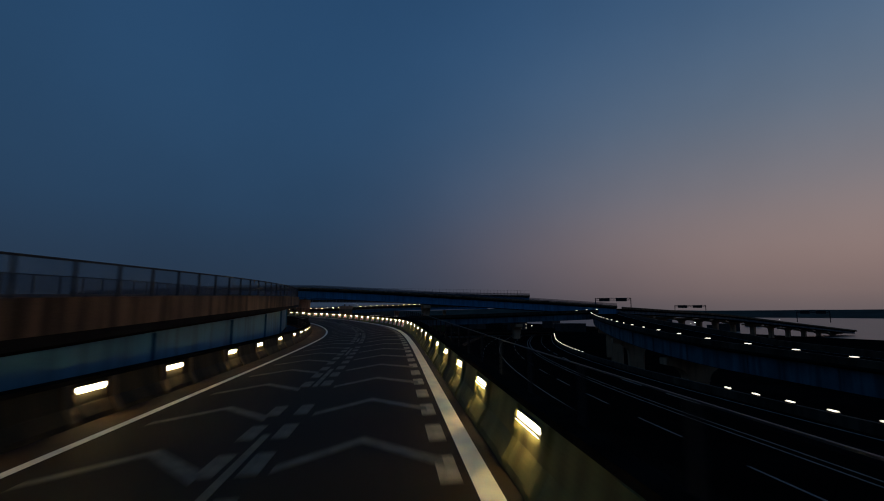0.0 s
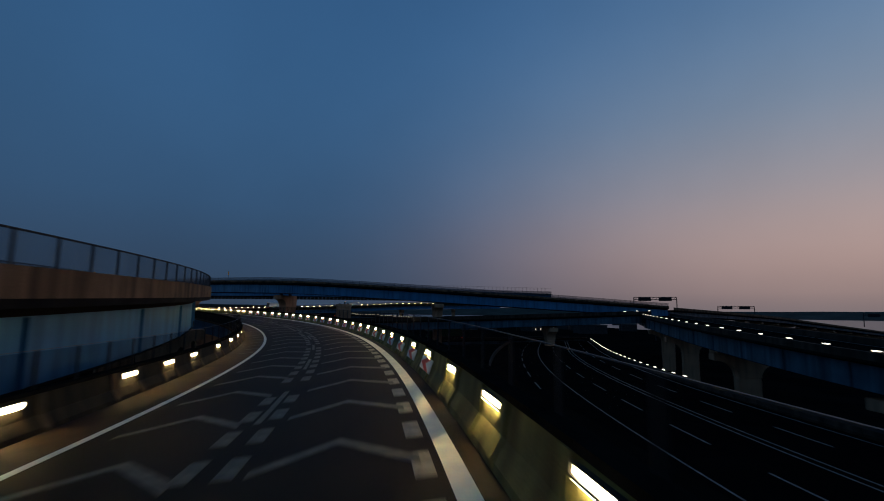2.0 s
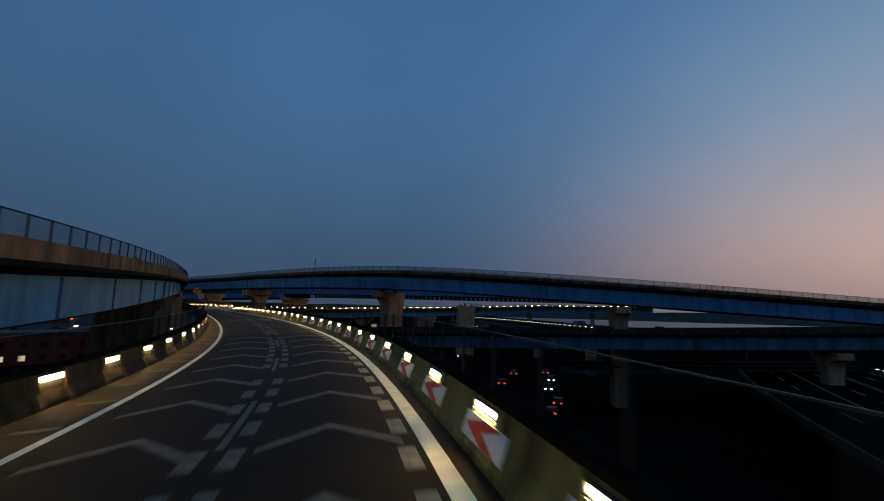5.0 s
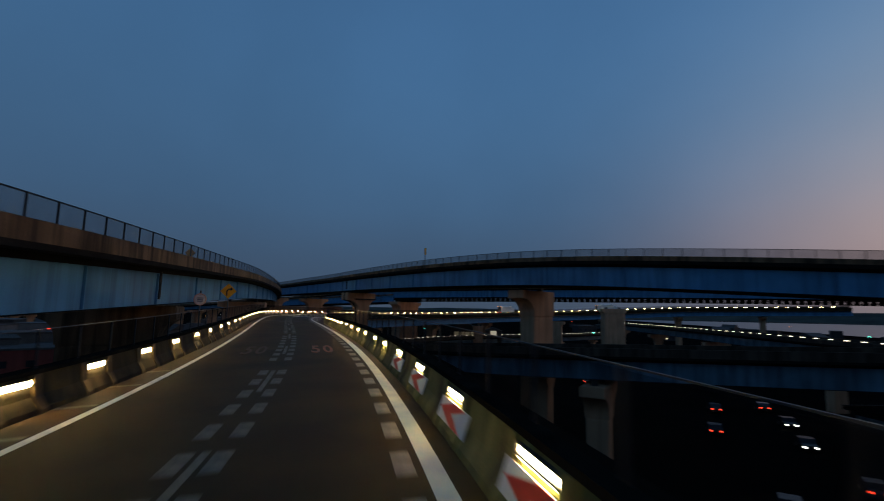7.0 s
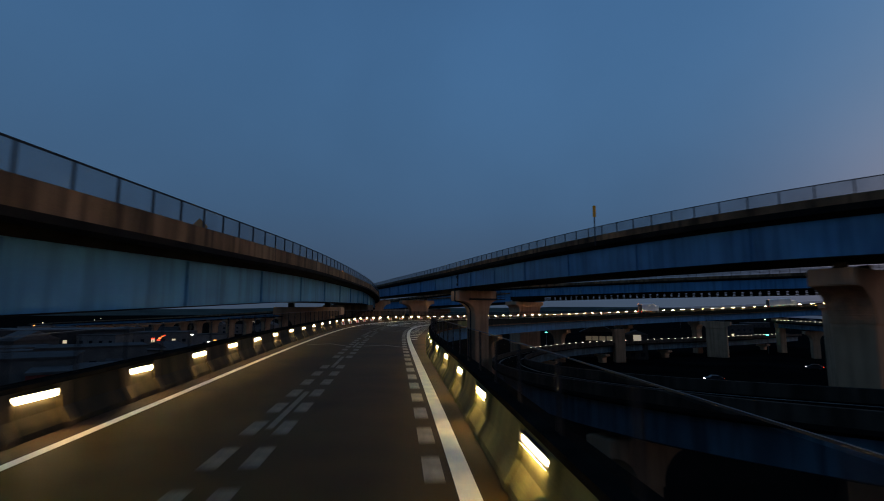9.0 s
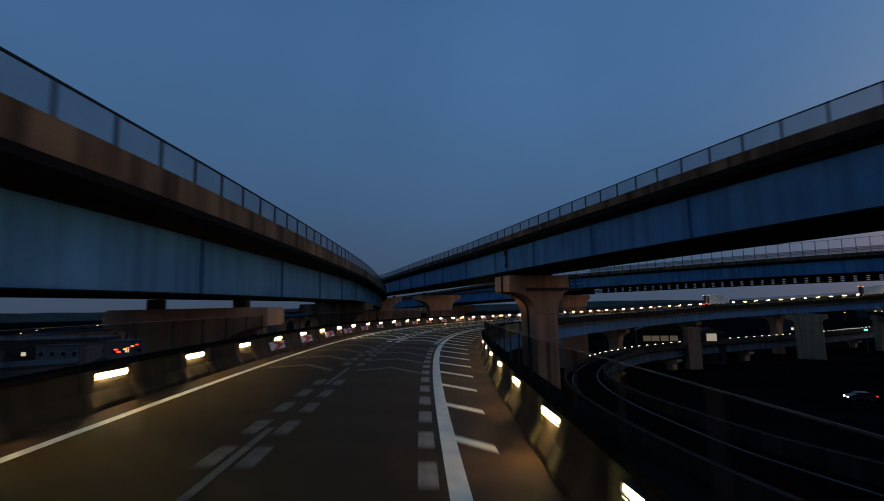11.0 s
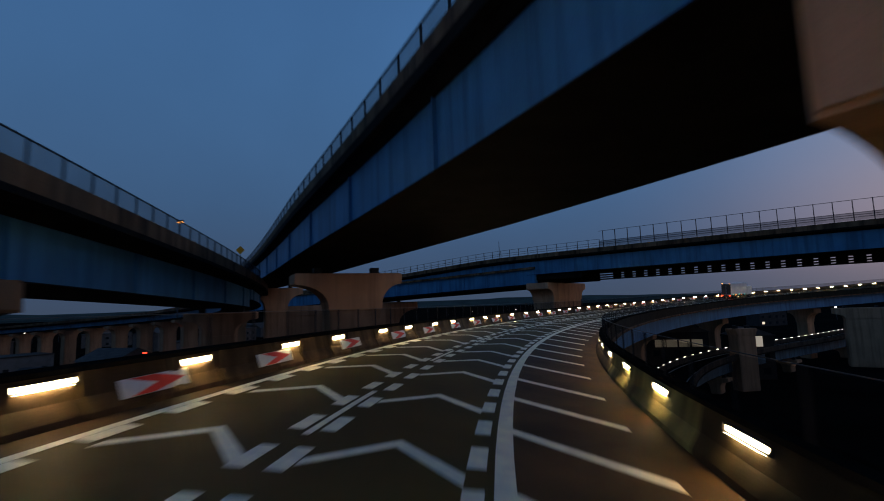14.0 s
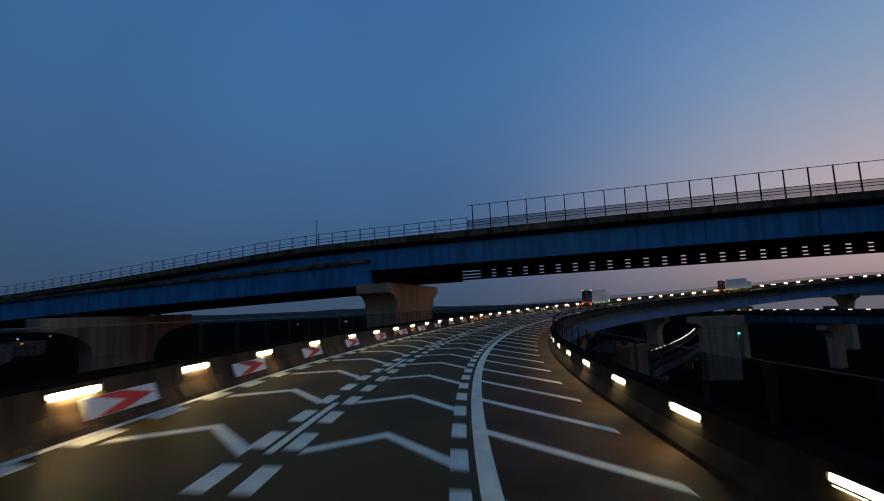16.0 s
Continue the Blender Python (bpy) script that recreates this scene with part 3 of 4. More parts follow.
# barrier lights
light = thing("barrier_light", "long warm white lamp in a dark steel frame on the barrier", "light", "lights along the ramp barriers")
bm = boxed(-.03, -.60, -.072, .010, .60, .076)
for z in (-.072, .048):
    box(bm, .010, -.60, z, .058, .60, z + .026)
for y in (-.60, .57):
    box(bm, .010, y, -.054, .058, y + .03, .058)
part("housing", bm, DARK_STEEL, light)
part("lens", boxed(.004, -.565, -.046, .022, .565, .046, bevel=.008), LAMP, light, "glowing opal lens")
# glowing strip added under the lens to brighten wall and shoulder
part("downlight", boxed(.008, -.50, -.081, .050, .50, -.076), FILL_DOWN, light, "added warm fill strip facing down, hidden from view")
first = True
for side, spots in (("left", LEFT_AT), ("right", RIGHT_AT)):
    for s in spots:
        m = OWN.place(s, u_left(s) if side == "left" else u_right(s), .73) @ Matrix.Rotation(0 if side == "left" else math.pi, 4, "Z") @ Matrix.Translation((.032, 0, 0)) @ Matrix.Rotation(radians(-11.8), 4, "Y")
        if first:
            light.matrix_basis, first = m, False
        else:
            copy_thing(light, m)


# chevron boards
def chevron_board(m, way=1):
    b = thing("chevron_board", "long white delineator board with a red arrowhead on the barrier", "sign", "arrow boards along the barriers", m=m)
    part("panel", boxed(.015, -1.05, -.20, .04, 1.05, .20, bevel=.01), BOARD, b)
    o = part("arrowhead", prism(bmesh.new(), [(way * a, b) for a, b in ((.95, .01), (.05, .19), (-.80, .19), (.02, .01), (-.80, -.19), (-.10, -.19))], .006, "x"), RED, b, "red reflective arrowhead")
    o.location.x = .044
    return b


BOARDS_LEFT = (207.2, 212.3, 217.4, 222.3, 227.4, 232.1, 238.0, 243.8, 248.7, 254.5, 260.3, 265.3, 271.1, 276.7, 282.2)
board = None
for s in RIGHT_AT:
    if 42 < s < 132:
        m = OWN.place(s - .2, u_right(s) + .14, .40) @ Matrix.Rotation(math.pi, 4, "Z") @ Matrix.Rotation(radians(-19), 4, "Y")
        board = chevron_board(m, -1) if board is None else (copy_thing(board, m) and board)
board = None
for s in [*BOARDS_LEFT, *(287.6 + 5.4 * i for i in range(19))]:
    m = OWN.place(s, u_left(s) - .14, .40) @ Matrix.Rotation(radians(-19), 4, "Y")
    board = chevron_board(m) if board is None else (copy_thing(board, m) and board)

# ---- viaducts ----
def pier(line, s, u, top, half, col, depth=2.6, cap=1.1, haunch=2.2, turn=0.0, coff=0.0, pipe=False, label="tall concrete hammerhead pier", bottom=-13.6, spot=None, skin=None):
    """A hammerhead pier across the line."""
    at = line.at(s, u)
    m = Matrix.Translation((at.x, at.y, 0)) @ Matrix.Rotation(line.get(s, line.h) + radians(turn), 4, "Z")
    if spot:
        m = Matrix.Translation((spot[0], spot[1], 0)) @ Matrix.Rotation(radians(spot[2]), 4, "Z")
    p = thing("bridge_pier", label, "pier", "piers under the viaducts", m=m)
    bm = bmesh.new()
    low = top - cap - haunch
    right = [(coff + col + (half - coff - col) * (1 - math.sin(a)), low + haunch * math.cos(a)) for a in (radians(9 * i) for i in range(11))]
    left = [(coff - col - (half + coff - col) * (1 - math.sin(a)), low + haunch * math.cos(a)) for a in (radians(9 * i) for i in range(10, -1, -1))]
    prism(bm, [(-half, top), (half, top), *right, (coff + col, low - .3), (coff - col, low - .3), *left], depth, "y")
    bmesh.ops.bevel(bm, geom=[e for e in bm.edges if e.calc_length() > .9], offset=.08, segments=2, affect="EDGES")
    part("cap", bm, skin or PIER, p)
    part("column", boxed(coff - col, -depth / 2 + .1, bottom, coff + col, depth / 2 - .1, top - cap - haunch - .2, bevel=.25), skin or PIER, p)
    if pipe:
        run = [(-half - .09, top + .2), (-half - .09, top - cap + .1), *((x - .09, z - .05) for x, z in left[::-2]), (coff - col - .09, low - .3), (coff - col - .09, bottom)]
        bm = bmesh.new()
        for (xa, za), (xb, zb) in zip(run, run[1:]):
            rod(bm, (xa, -.2, za), (xb, -.2, zb), .11, 10)
        part("drain_pipe", bm, DARK_STEEL, p, "dark drain pipe")
    for x in (-half * .55, half * .55):
        part("bearing", boxed(x - .3, -.35, top, x + .3, .35, top + .5), DARK_STEEL, p)
    return p


def viaduct(name, label, line, s0, s1, sgn, width, fh, ph, gd, ins, webw, ribs=10.0, phase=2.0, posts=2.0, narrow=((0, 0), (1, 0)), fittings=(), paint=None, edge=None, s_post1=None, rail_label="wire screen fence", far_fence=True, drip=.25):
    v = thing(name, label, "viaduct", "viaducts of the junction")
    g = lambda a, b, z0, z1: rect(sgn * a, sgn * b, z0, z1)
    paint, edge = paint or BLUE, edge or CONCRETE
    part("parapet", sweep(line, s0, s1, g(0, .3, -ph + drip, 0)), edge, v, "stained concrete parapet")
    wd = lambda s: width - float(np.interp(s, [a for a, _ in narrow], [b for _, b in narrow]))
    part("parapet", sweep(line, s0, s1, lambda s: g(wd(s) - .3, wd(s), -ph + drip, 0)), edge, v)
    # slab edge, haunch and flange are coloured as if in the overhang's shade
    part("slab", sweep(line, s0, s1, lambda s: g(.003, wd(s) - .003, -ph, -ph + drip)), SHADED_SOFFIT, v, "drip edge of the deck slab, coloured as in shade")
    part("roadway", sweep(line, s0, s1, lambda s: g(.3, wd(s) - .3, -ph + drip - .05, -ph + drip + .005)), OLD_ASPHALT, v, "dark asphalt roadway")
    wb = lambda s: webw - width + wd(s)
    part("haunch", sweep(line, s0, s1, lambda s: [(sgn * (ins - .35), -ph - .004), (sgn * (ins + wb(s) + .35), -ph - .004), (sgn * (ins + wb(s) + .1), -ph - .3), (sgn * (ins - .1), -ph - .3)]), SHADED_SOFFIT, v)
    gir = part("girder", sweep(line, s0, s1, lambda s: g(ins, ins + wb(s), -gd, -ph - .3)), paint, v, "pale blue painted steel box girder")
    part("flange", sweep(line, s0, s1, lambda s: g(ins - .14, ins + wb(s) + .14, -gd - .05, -gd)), SHADED_SOFFIT, gir, "bottom flange coloured dark as in shade")
    for fs in fittings:
        bm = rod(bmesh.new(), (0, 0, -ph - .2), (0, 0, -gd + .5), .08, 10)
        box(bm, -.18, -.2, -ph - .95, .05, .2, -ph - .5, bevel=.05)
        box(bm, -.15, -.14, -gd + .35, .05, .14, -gd + .8, bevel=.05)
        part("drain_fitting", bm, DARK_STEEL, gir, "dark drain pipe and box").matrix_basis = line.place(fs, sgn * (ins - .16), 0)
    rib = None
    s = s0 + phase
    while s < s1:
        o = part("stiffener", boxed(-.07, -.04, -gd + .02, .07, .04, -ph - .34), paint, gir) if rib is None else again(rib, gir, Matrix())
        rib = rib or o
        o.matrix_basis = line.place(s, sgn * (ins - .07), 0)
        s += ribs
    if fh:
        for far in ((False, True) if far_fence else (False,)):
            a = (lambda s: wd(s) - .15) if far else (lambda s: .15)
            f = thing("fence", rail_label, "fence", "fences on the viaducts")
            part("top_rail", sweep(line, s0, s1, lambda s: g(a(s) - .03, a(s) + .03, fh - .05, fh)), DARK_STEEL, f)
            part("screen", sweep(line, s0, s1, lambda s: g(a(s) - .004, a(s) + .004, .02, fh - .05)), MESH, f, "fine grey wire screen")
            po = None
            s = s0 + 1
            while s < s1:
                o = part("post", boxed(-.035, -.035, -.02, .035, .035, fh), DARK_STEEL, f) if po is None else again(po, f, Matrix())
                po = po or o
                o.matrix_basis = line.place(s, sgn * a(s), 0)
                s += posts
    return v


viaduct("left_viaduct", "elevated road on a blue steel girder with a brown stained parapet", LEFT, 0, 320, 1, 9.0, .92, 1.07, 3.51, 1.4, 5.6, phase=4.2, fittings=(174.5,), rail_label="wire screen fence on the parapet of the viaduct")
viaduct("right_viaduct", "high curving road on a blue steel box girder", RIGHT, 0, 300, -1, 9.2, .9, .96, 3.6, .7, 7.6, phase=1.3, narrow=((0, 0), (192, 0), (210, -.25), (222, -.02), (235, .4), (250, .78), (300, 1.1)), fittings=(187.8,), drip=.42, rail_label="wire screen fence on the parapet of the viaduct")
viaduct("back_viaduct", "pale concrete viaduct running away over the town", BACK, 0, 420, 1, 9.0, 0, 1.0, 2.6, 1.2, 6.0, ribs=12.0)
viaduct("far_viaduct", "straight high viaduct with blue girders and a post railing", FAR, -70, 240, -1, 9.0, 0, 1.0, 3.8, .8, 1.2)
# low and distant decks take the shaded copies of paint and concrete
viaduct("loop_ramp", "lower ramp on a blue girder that curves away below", LOOP, 0, 415, -1, 9.0, 0, 1.1, 3.35, .84, 6.5, narrow=((0, 0), (112, 0), (150, 3.2), (420, 3.2)), paint=SHADED_BLUE, edge=SHADED_CONCRETE)
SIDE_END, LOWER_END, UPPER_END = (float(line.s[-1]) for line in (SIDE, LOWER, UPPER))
viaduct("side_expressway", "neighbouring expressway carriageway on a dark blue girder", SIDE, 0, SIDE_END, -1, 11.0, 0, 1.0, 3.6, 1.0, 8.0, paint=SHADED_BLUE, edge=SHADED_CONCRETE)
viaduct("upper_expressway", "distant expressway with a pale concrete parapet on short piers", UPPER, 0, UPPER_END, -1, 16.0, 0, 1.1, 2.6, 1.4, 12.0, paint=SHADED_BLUE)
viaduct("lower_expressway", "wide dark lower carriageway with faint lane lines", LOWER, 0, LOWER_END, 1, 26.0, 0, 1.0, 2.4, 1.2, 22.0, paint=SHADED_BLUE, edge=SHADED_CONCRETE)
viaduct("middle_ramp", "narrow ramp with a row of small lamps", MID, 0, 220, -1, 8.0, 0, 1.0, 3.0, .9, 5.0, paint=SHADED_BLUE, edge=SHADED_CONCRETE)

viaduct("slip_road", "short dark slip road below the ramps", SLIP, 0, 66, -1, 9.0, 0, .45, 1.6, 1.2, 6.0, paint=SHADED_BLUE, edge=SHADED_CONCRETE)

# second deck of the high viaduct, beyond an open gap with cross beams
twin = thing("twin_deck", "second deck of the high viaduct across an open gap", "viaduct", "viaducts of the junction")
part("slab", sweep(FAR, -70, 240, rect(-10.6, -19.5, -.87, -.55)), CONCRETE, twin)
part("parapet", sweep(FAR, -70, 240, rect(-19.2, -19.5, -.6, 0)), CONCRETE, twin)
# inner girders, rails and panels carry their shade as dark colour
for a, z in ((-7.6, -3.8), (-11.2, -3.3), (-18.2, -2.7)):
    part("girder", sweep(FAR, -70, 240, rect(a, a - .5, z, -.9)), SHADED_SOFFIT, twin, "inner girder coloured dark as in shade")
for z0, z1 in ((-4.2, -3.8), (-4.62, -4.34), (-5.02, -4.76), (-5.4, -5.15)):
    part("lower_rail", sweep(FAR, -68, 122, rect(-7.6, -7.7, z0, z1)), SHADED_SOFFIT, twin)
# dark panels added to close the gap above the pier as black shade
part("inner_wall", sweep(FAR, 120, 134, rect(-7.6, -7.75, -5.6, -3.5)), SHADED_SOFFIT, twin, "added panel coloured dark as the shade under the deck")
part("inner_wall", sweep(FAR, 121, 134, rect(-1.2, -1.4, -4.9, -3.5)), SHADED_SOFFIT, twin)
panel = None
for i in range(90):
    o = part("side_panel", boxed(-.06, -.72, -5.38, .06, .72, -3.85), SHADED_SOFFIT, twin, "side panel coloured dark as in shade") if panel is None else again(panel, twin, Matrix())
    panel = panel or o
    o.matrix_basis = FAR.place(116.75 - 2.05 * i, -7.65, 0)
beam = None
s = -67.0
while s < 240:
    o = part("cross_beam", boxed(-18, -.22, -2.6, -1.2, .22, -1.5), DARK_STEEL, twin) if beam is None else again(beam, twin, Matrix())
    beam = beam or o
    o.matrix_basis = FAR.place(s) @ Matrix.Rotation(math.pi, 4, "Z")
    s += 3.6

# ramp that parts from the high viaduct, lower and in front of it
RAMP_Z = ((128, 10.3), (140, 9.9), (152, 9.5), (172, 8.9), (207, 7.4), (240, 5.9))
ramp_top = lambda s: float(np.interp(s, *zip(*RAMP_Z))) - FAR.get(s, FAR.z)
ramp_u = lambda s: float(np.interp(s, (130, 150, 240), (-.75, .25, 2.2)))
branch = thing("branch_ramp", "ramp on a blue girder parting from the high viaduct", "viaduct", "viaducts of the junction")
part("slab", sweep(FAR, 130, 240, lambda s: rect(ramp_u(s) + .5, -9.0, ramp_top(s) - .45, ramp_top(s))), CONCRETE, branch, "pale concrete slab edge")
part("girder", sweep(FAR, 130, 240, lambda s: rect(ramp_u(s), ramp_u(s) - 1.0, ramp_top(s) - 3.2, ramp_top(s) - .46)), BLUE, branch, "blue painted steel girder")
# the shade beneath the ramp is in this part's dark colour
part("soffit", sweep(FAR, 130, 240, lambda s: rect(ramp_u(s) + .1, -17.5, ramp_top(s) - 3.5, ramp_top(s) - 3.21)), SHADED_SOFFIT, branch, "underside coloured dark as in shade")
rib = None
for i in range(18):
    s = 134 + 6 * i
    o = part("stiffener", boxed(-.06, -.04, -3.18, .06, .04, -.5), BLUE, branch) if rib is None else again(rib, branch, Matrix())
    rib = rib or o
    o.matrix_basis = FAR.place(s, ramp_u(s) + .06, ramp_top(s))

# railings of the high viaduct: low posts, then a tall screen
rail = thing("railing", "dark post railing with two bars along the viaduct edge", "railing", "fences on the viaducts")
for z in (.35, .75, 1.40):
    part("bar", sweep(FAR, 117, 240, rect(-.12, -.17, z, z + .05)), DARK_STEEL, rail)
post = None
for i in range(62):
    o = part("post", boxed(-.045, -.04, 0, .045, .04, 1.46), DARK_STEEL, rail) if post is None else again(post, rail, Matrix())
    post = post or o
    o.matrix_basis = FAR.place(117 + 2 * i, -.15, 0)
tall = thing("screen_fence", "tall dark-framed clear screen fence along the viaduct edge", "fence", "fences on the viaducts")
for z in (.45, .75, 1.05, 2.8):
    part("bar", sweep(FAR, -70, 117, rect(-.12, -.17, z, z + .06)), DARK_STEEL, tall)
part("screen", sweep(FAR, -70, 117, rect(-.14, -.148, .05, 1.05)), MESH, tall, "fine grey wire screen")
post = None
for i in range(88):
    o = part("post", boxed(-.07, -.05, 0, .07, .05, 2.87), DARK_STEEL, tall) if post is None else again(post, tall, Matrix())
    post = post or o
    o.matrix_basis = FAR.place(116.3 - 2.1 * i, -.15, 0)

# lane paint on the lower carriageways
for line, us, s1 in ((LOWER, (1.2, 8.2, 8.9, 16.4), LOWER_END - 2), (SIDE, (-1.0, -10.0), SIDE_END - 2)):
    for u in us:
        part("edge_line", sweep(line, 1, s1, rect(u - .07, u + .07, -.80, -.735)), OLD_PAINT, tagged(new("lane_paint"), "thin worn white line on the lower carriageway", "road marking", kind="structure"))
for wide, narrow_u in ((-.9, -1.2), (-7.6, -4.6)):
    part("edge_line", sweep(LOOP, 1, 412, lambda s: rect(*(float(np.interp(s, (112, 150), (wide, narrow_u))) + q for q in (-.09, .09)), -.86, -.835)), OLD_PAINT, tagged(new("lane_paint"), "thin white edge line on the curving lower ramp", "road marking", kind="structure"))
for u in (4.7, 12.6, 20.0):
    lp = tagged(new("lane_paint"), "broken worn white lane line on the lower carriageway", "road marking", kind="structure")
    for i in range(18):
        part("dash", sweep(LOWER, 4 + 12 * i, 10 + 12 * i, rect(u - .08, u + .08, -.80, -.735)), OLD_PAINT, lp)


# ---- piers ----
WIDE_TURN = math.degrees(math.atan2(20.4, 9.6)) - math.degrees(FAR.get(171.5, FAR.h))
pier(RIGHT, 78, -4.6, 4.2, 3.9, 1.7)
pier(RIGHT, 127.2, -5.9, 6.2, 4.0, 2.5, coff=1.3, label="tan concrete hammerhead pier beside the ramp")
big = pier(RIGHT, 191.3, -5.35, 7.2, 3.73, 1.4, coff=.75, cap=1.75, haunch=2.1, pipe=True, depth=3.6, spot=(-50.5, 139.9, 45), label="tan concrete hammerhead pier close beside the ramp")
bm = boxed(-1.7, -2.05, 5.52, 3.75, -1.78, 5.84)
box(bm, 3.75, -1.7, 5.62, 5.6, 1.7, 5.74)
for x in (3.9, 4.7, 5.55):
    for y in (-1.65, 1.65):
        rod(bm, (x, y, 5.74), (x, y, 7.0), .035, 6)
for z in (6.1, 6.5, 6.98):
    for y in (-1.65, 1.65):
        rod(bm, (3.75, y, z), (5.55, y, z), .03, 6)
    rod(bm, (5.55, -1.65, z), (5.55, 1.65, z), .03, 6)
part("inspection_walkway", bm, DARK_STEEL, big, "dark steel band and railed inspection platform")
pier(RIGHT, 226.7, -4.4, 6.3, 4.2, 2.1, coff=.4, depth=2.8, cap=.85, haunch=1.7, label="wide tan concrete hammerhead pier behind the barrier")
pier(RIGHT, 275, -4.6, 7.3, 4.3, 1.8)
pier(BACK, 30, 4.2, 4.3, 6.6, 6.2, cap=1.2, haunch=.3, spot=(-110.3, 213.2, 20), label="broad concrete wall pier behind the barrier")
pier(LEFT, 270, 4.2, 4.85, 5.1, 2.0, cap=1.0, haunch=2.0, spot=(-78.7, 141.4, 7), skin=CONCRETE, label="stained brown pier under the blue girder viaduct")
pier(LOOP, 300, 0, -.3, 5.2, 3.5, depth=3.0, cap=1.3, haunch=.9, coff=.3, spot=(0, 269.5, -12), label="wide tan concrete pier beyond the lower ramp")
pier(LEFT, 178, 4.5, 2.95, 4.5, 3.3, depth=3.0, cap=1.1, haunch=1.6, spot=(-38.6, 57.2, 28), skin=CONCRETE, label="broad stained brown pier under the blue girder viaduct")
for s in (60, 110, 230, 318):
    pier(LEFT, s, 4.2, LEFT.get(s, LEFT.z) - 4.1, 3.9, 1.6, cap=.9, haunch=1.4, label="concrete pier under the blue girder viaduct")
pier(FAR, 129.5, -9.2, 7.1, 9.0, 6.6, depth=4.6, cap=1.2, haunch=1.8, label="broad tan concrete pier under the high viaduct")
pier(FAR, 171.5, -.6, 4.6, 11.2, 4.6, depth=3.4, cap=1.8, haunch=3.6, turn=WIDE_TURN, label="wide tan concrete pier under the high viaduct")
pier(FAR, 46, -3.5, 5.0, 3.6, 3.1, depth=4.0, cap=.9, haunch=.3, spot=(15.2, 182, 10), label="tan concrete pier under the high viaduct")
pier(LOOP, 106, 0, -4.9, 1.3, .9, cap=.5, haunch=.4, spot=(-6.3, 88.7, 66), label="slim stained concrete column under the lower ramp")
for s, u in ((98.5, -2.0), (126, -4.0)):
    pier(LOOP, s, u, LOOP.get(s, LOOP.z) - 3.9, 3.6, 1.2, label="stained concrete pier under the lower ramp")
pier(LOOP, 30, -4.2, LOOP.get(30, LOOP.z) - 3.9, 3.4, 1.1, label="stained concrete pier under the lower ramp")
for s in (165, 200, 240, 275, 310, 345, 380):
    pier(LOOP, s, -2.9, LOOP.get(s, LOOP.z) - 3.9, 2.2, .9, cap=.6, haunch=.7, label="stained concrete pier under the lower ramp")
for s in (10, 55, 100, 145, 195, 240, 285, 330, 368, 404, 440, 480, 520):
    pier(OWN, s, 3.0, OWN.get(s, OWN.z) - 3.75, 3.6, 1.5, label="concrete pier under the ramp")
for s in (44, *range(60, 420, 15)):
    pier(BACK, s, 4.2, BACK.get(s, BACK.z) - 3.1, 4.2, 1.9, cap=.8, haunch=1.8, label="stained concrete pier of the distant viaduct")
for s in (20, 60, 95, 130, 160):
    pier(SIDE, s, -6.5, SIDE.get(s, SIDE.z) - 4.3, 5.0, 1.6, label="dark concrete pier under the expressway")
for s in range(20, int(UPPER_END), 22):
    pier(UPPER, s, -8.0, UPPER.get(s, UPPER.z) - 3.1, 6.0, 1.3, cap=.8, haunch=1.0, label="pale short concrete pier under the distant expressway")
pier(SLIP, 14, -4.2, -7.9, 3.4, 1.1, label="dark concrete pier under the slip road")
for s in (40, 90, 140, 190):
    pier(MID, s, -4.0, MID.get(s, MID.z) - 3.5, 3.4, 1.2, label="concrete pier under the narrow ramp")
pier(LOOP, 260, 0, -2.5, 2.1, 1.8, depth=2.8, cap=.5, haunch=.5, spot=(-32.5, 235.5, 24), label="slim pale concrete pier beyond the lower ramp")

# ---- lamps on the other carriageways ----
row = thing("parapet_lamp", "small warm white lamp on a viaduct parapet", "light", "lamps along the other carriageways")
part("bracket", boxed(-.06, -.50, -.16, .06, .50, -.08), DARK_STEEL, row)
part("lens", boxed(-.10, -.36, -.05, .10, .36, .04, bevel=.03), LAMP_FAR, row, "glowing lens")
first = True
for line, u, s0, s1, z in ((SIDE, -.15, 2, SIDE_END - 1, .16), (LOWER, .15, 121, LOWER_END - 1, .16), (LOWER, .15, 39.5, 70, .16), (LOOP, -.2, 232, 412, .12), (LOOP, -.2, .5, 9, .12), (MID, -.15, 2, 216, .16)):
    s = s0
    while s < s1:
        m = line.place(s, u, z)
        if first:
            row.matrix_basis, first = m, False
        else:
            copy_thing(row, m)
        s += 5.6 if line is SIDE else 4.0


# ---- signs ----
def bent_arrow():
    bm = bmesh.new()
    pts = [(-.10, -.32), (-.10, -.02), (-.06, .10), (.03, .17), (.16, .18)]
    for a, b in zip(pts, pts[1:]):
        rod(bm, (a[0], 0, a[1]), (b[0], 0, b[1]), .05, 6)
    prism(bm, [(.14, .32), (.14, .04), (.34, .18)], .03)
    return bm


def sign_post(name, label, m, height):
    g = thing(name, label, "sign", m=m)
    part("post", rod(bmesh.new(), (0, 0.05, -height), (0, 0.05, .5), .045, 10), GALV, g)
    return g


g = sign_post("warning_sign", "yellow diamond warning sign with a black bend arrow", OWN.place(156.5, 8.35, 3.12), 2.2)
part("plate", prism(bmesh.new(), [(0, .60), (.60, 0), (0, -.60), (-.60, 0)], .03), YELLOW, g)
o = part("arrow", bent_arrow(), BLACK, g, "black bend arrow")
o.matrix_basis = Matrix.Translation((0, -.05, -.02)) @ Matrix.Diagonal((1.05, 1.0, 1.05, 1))
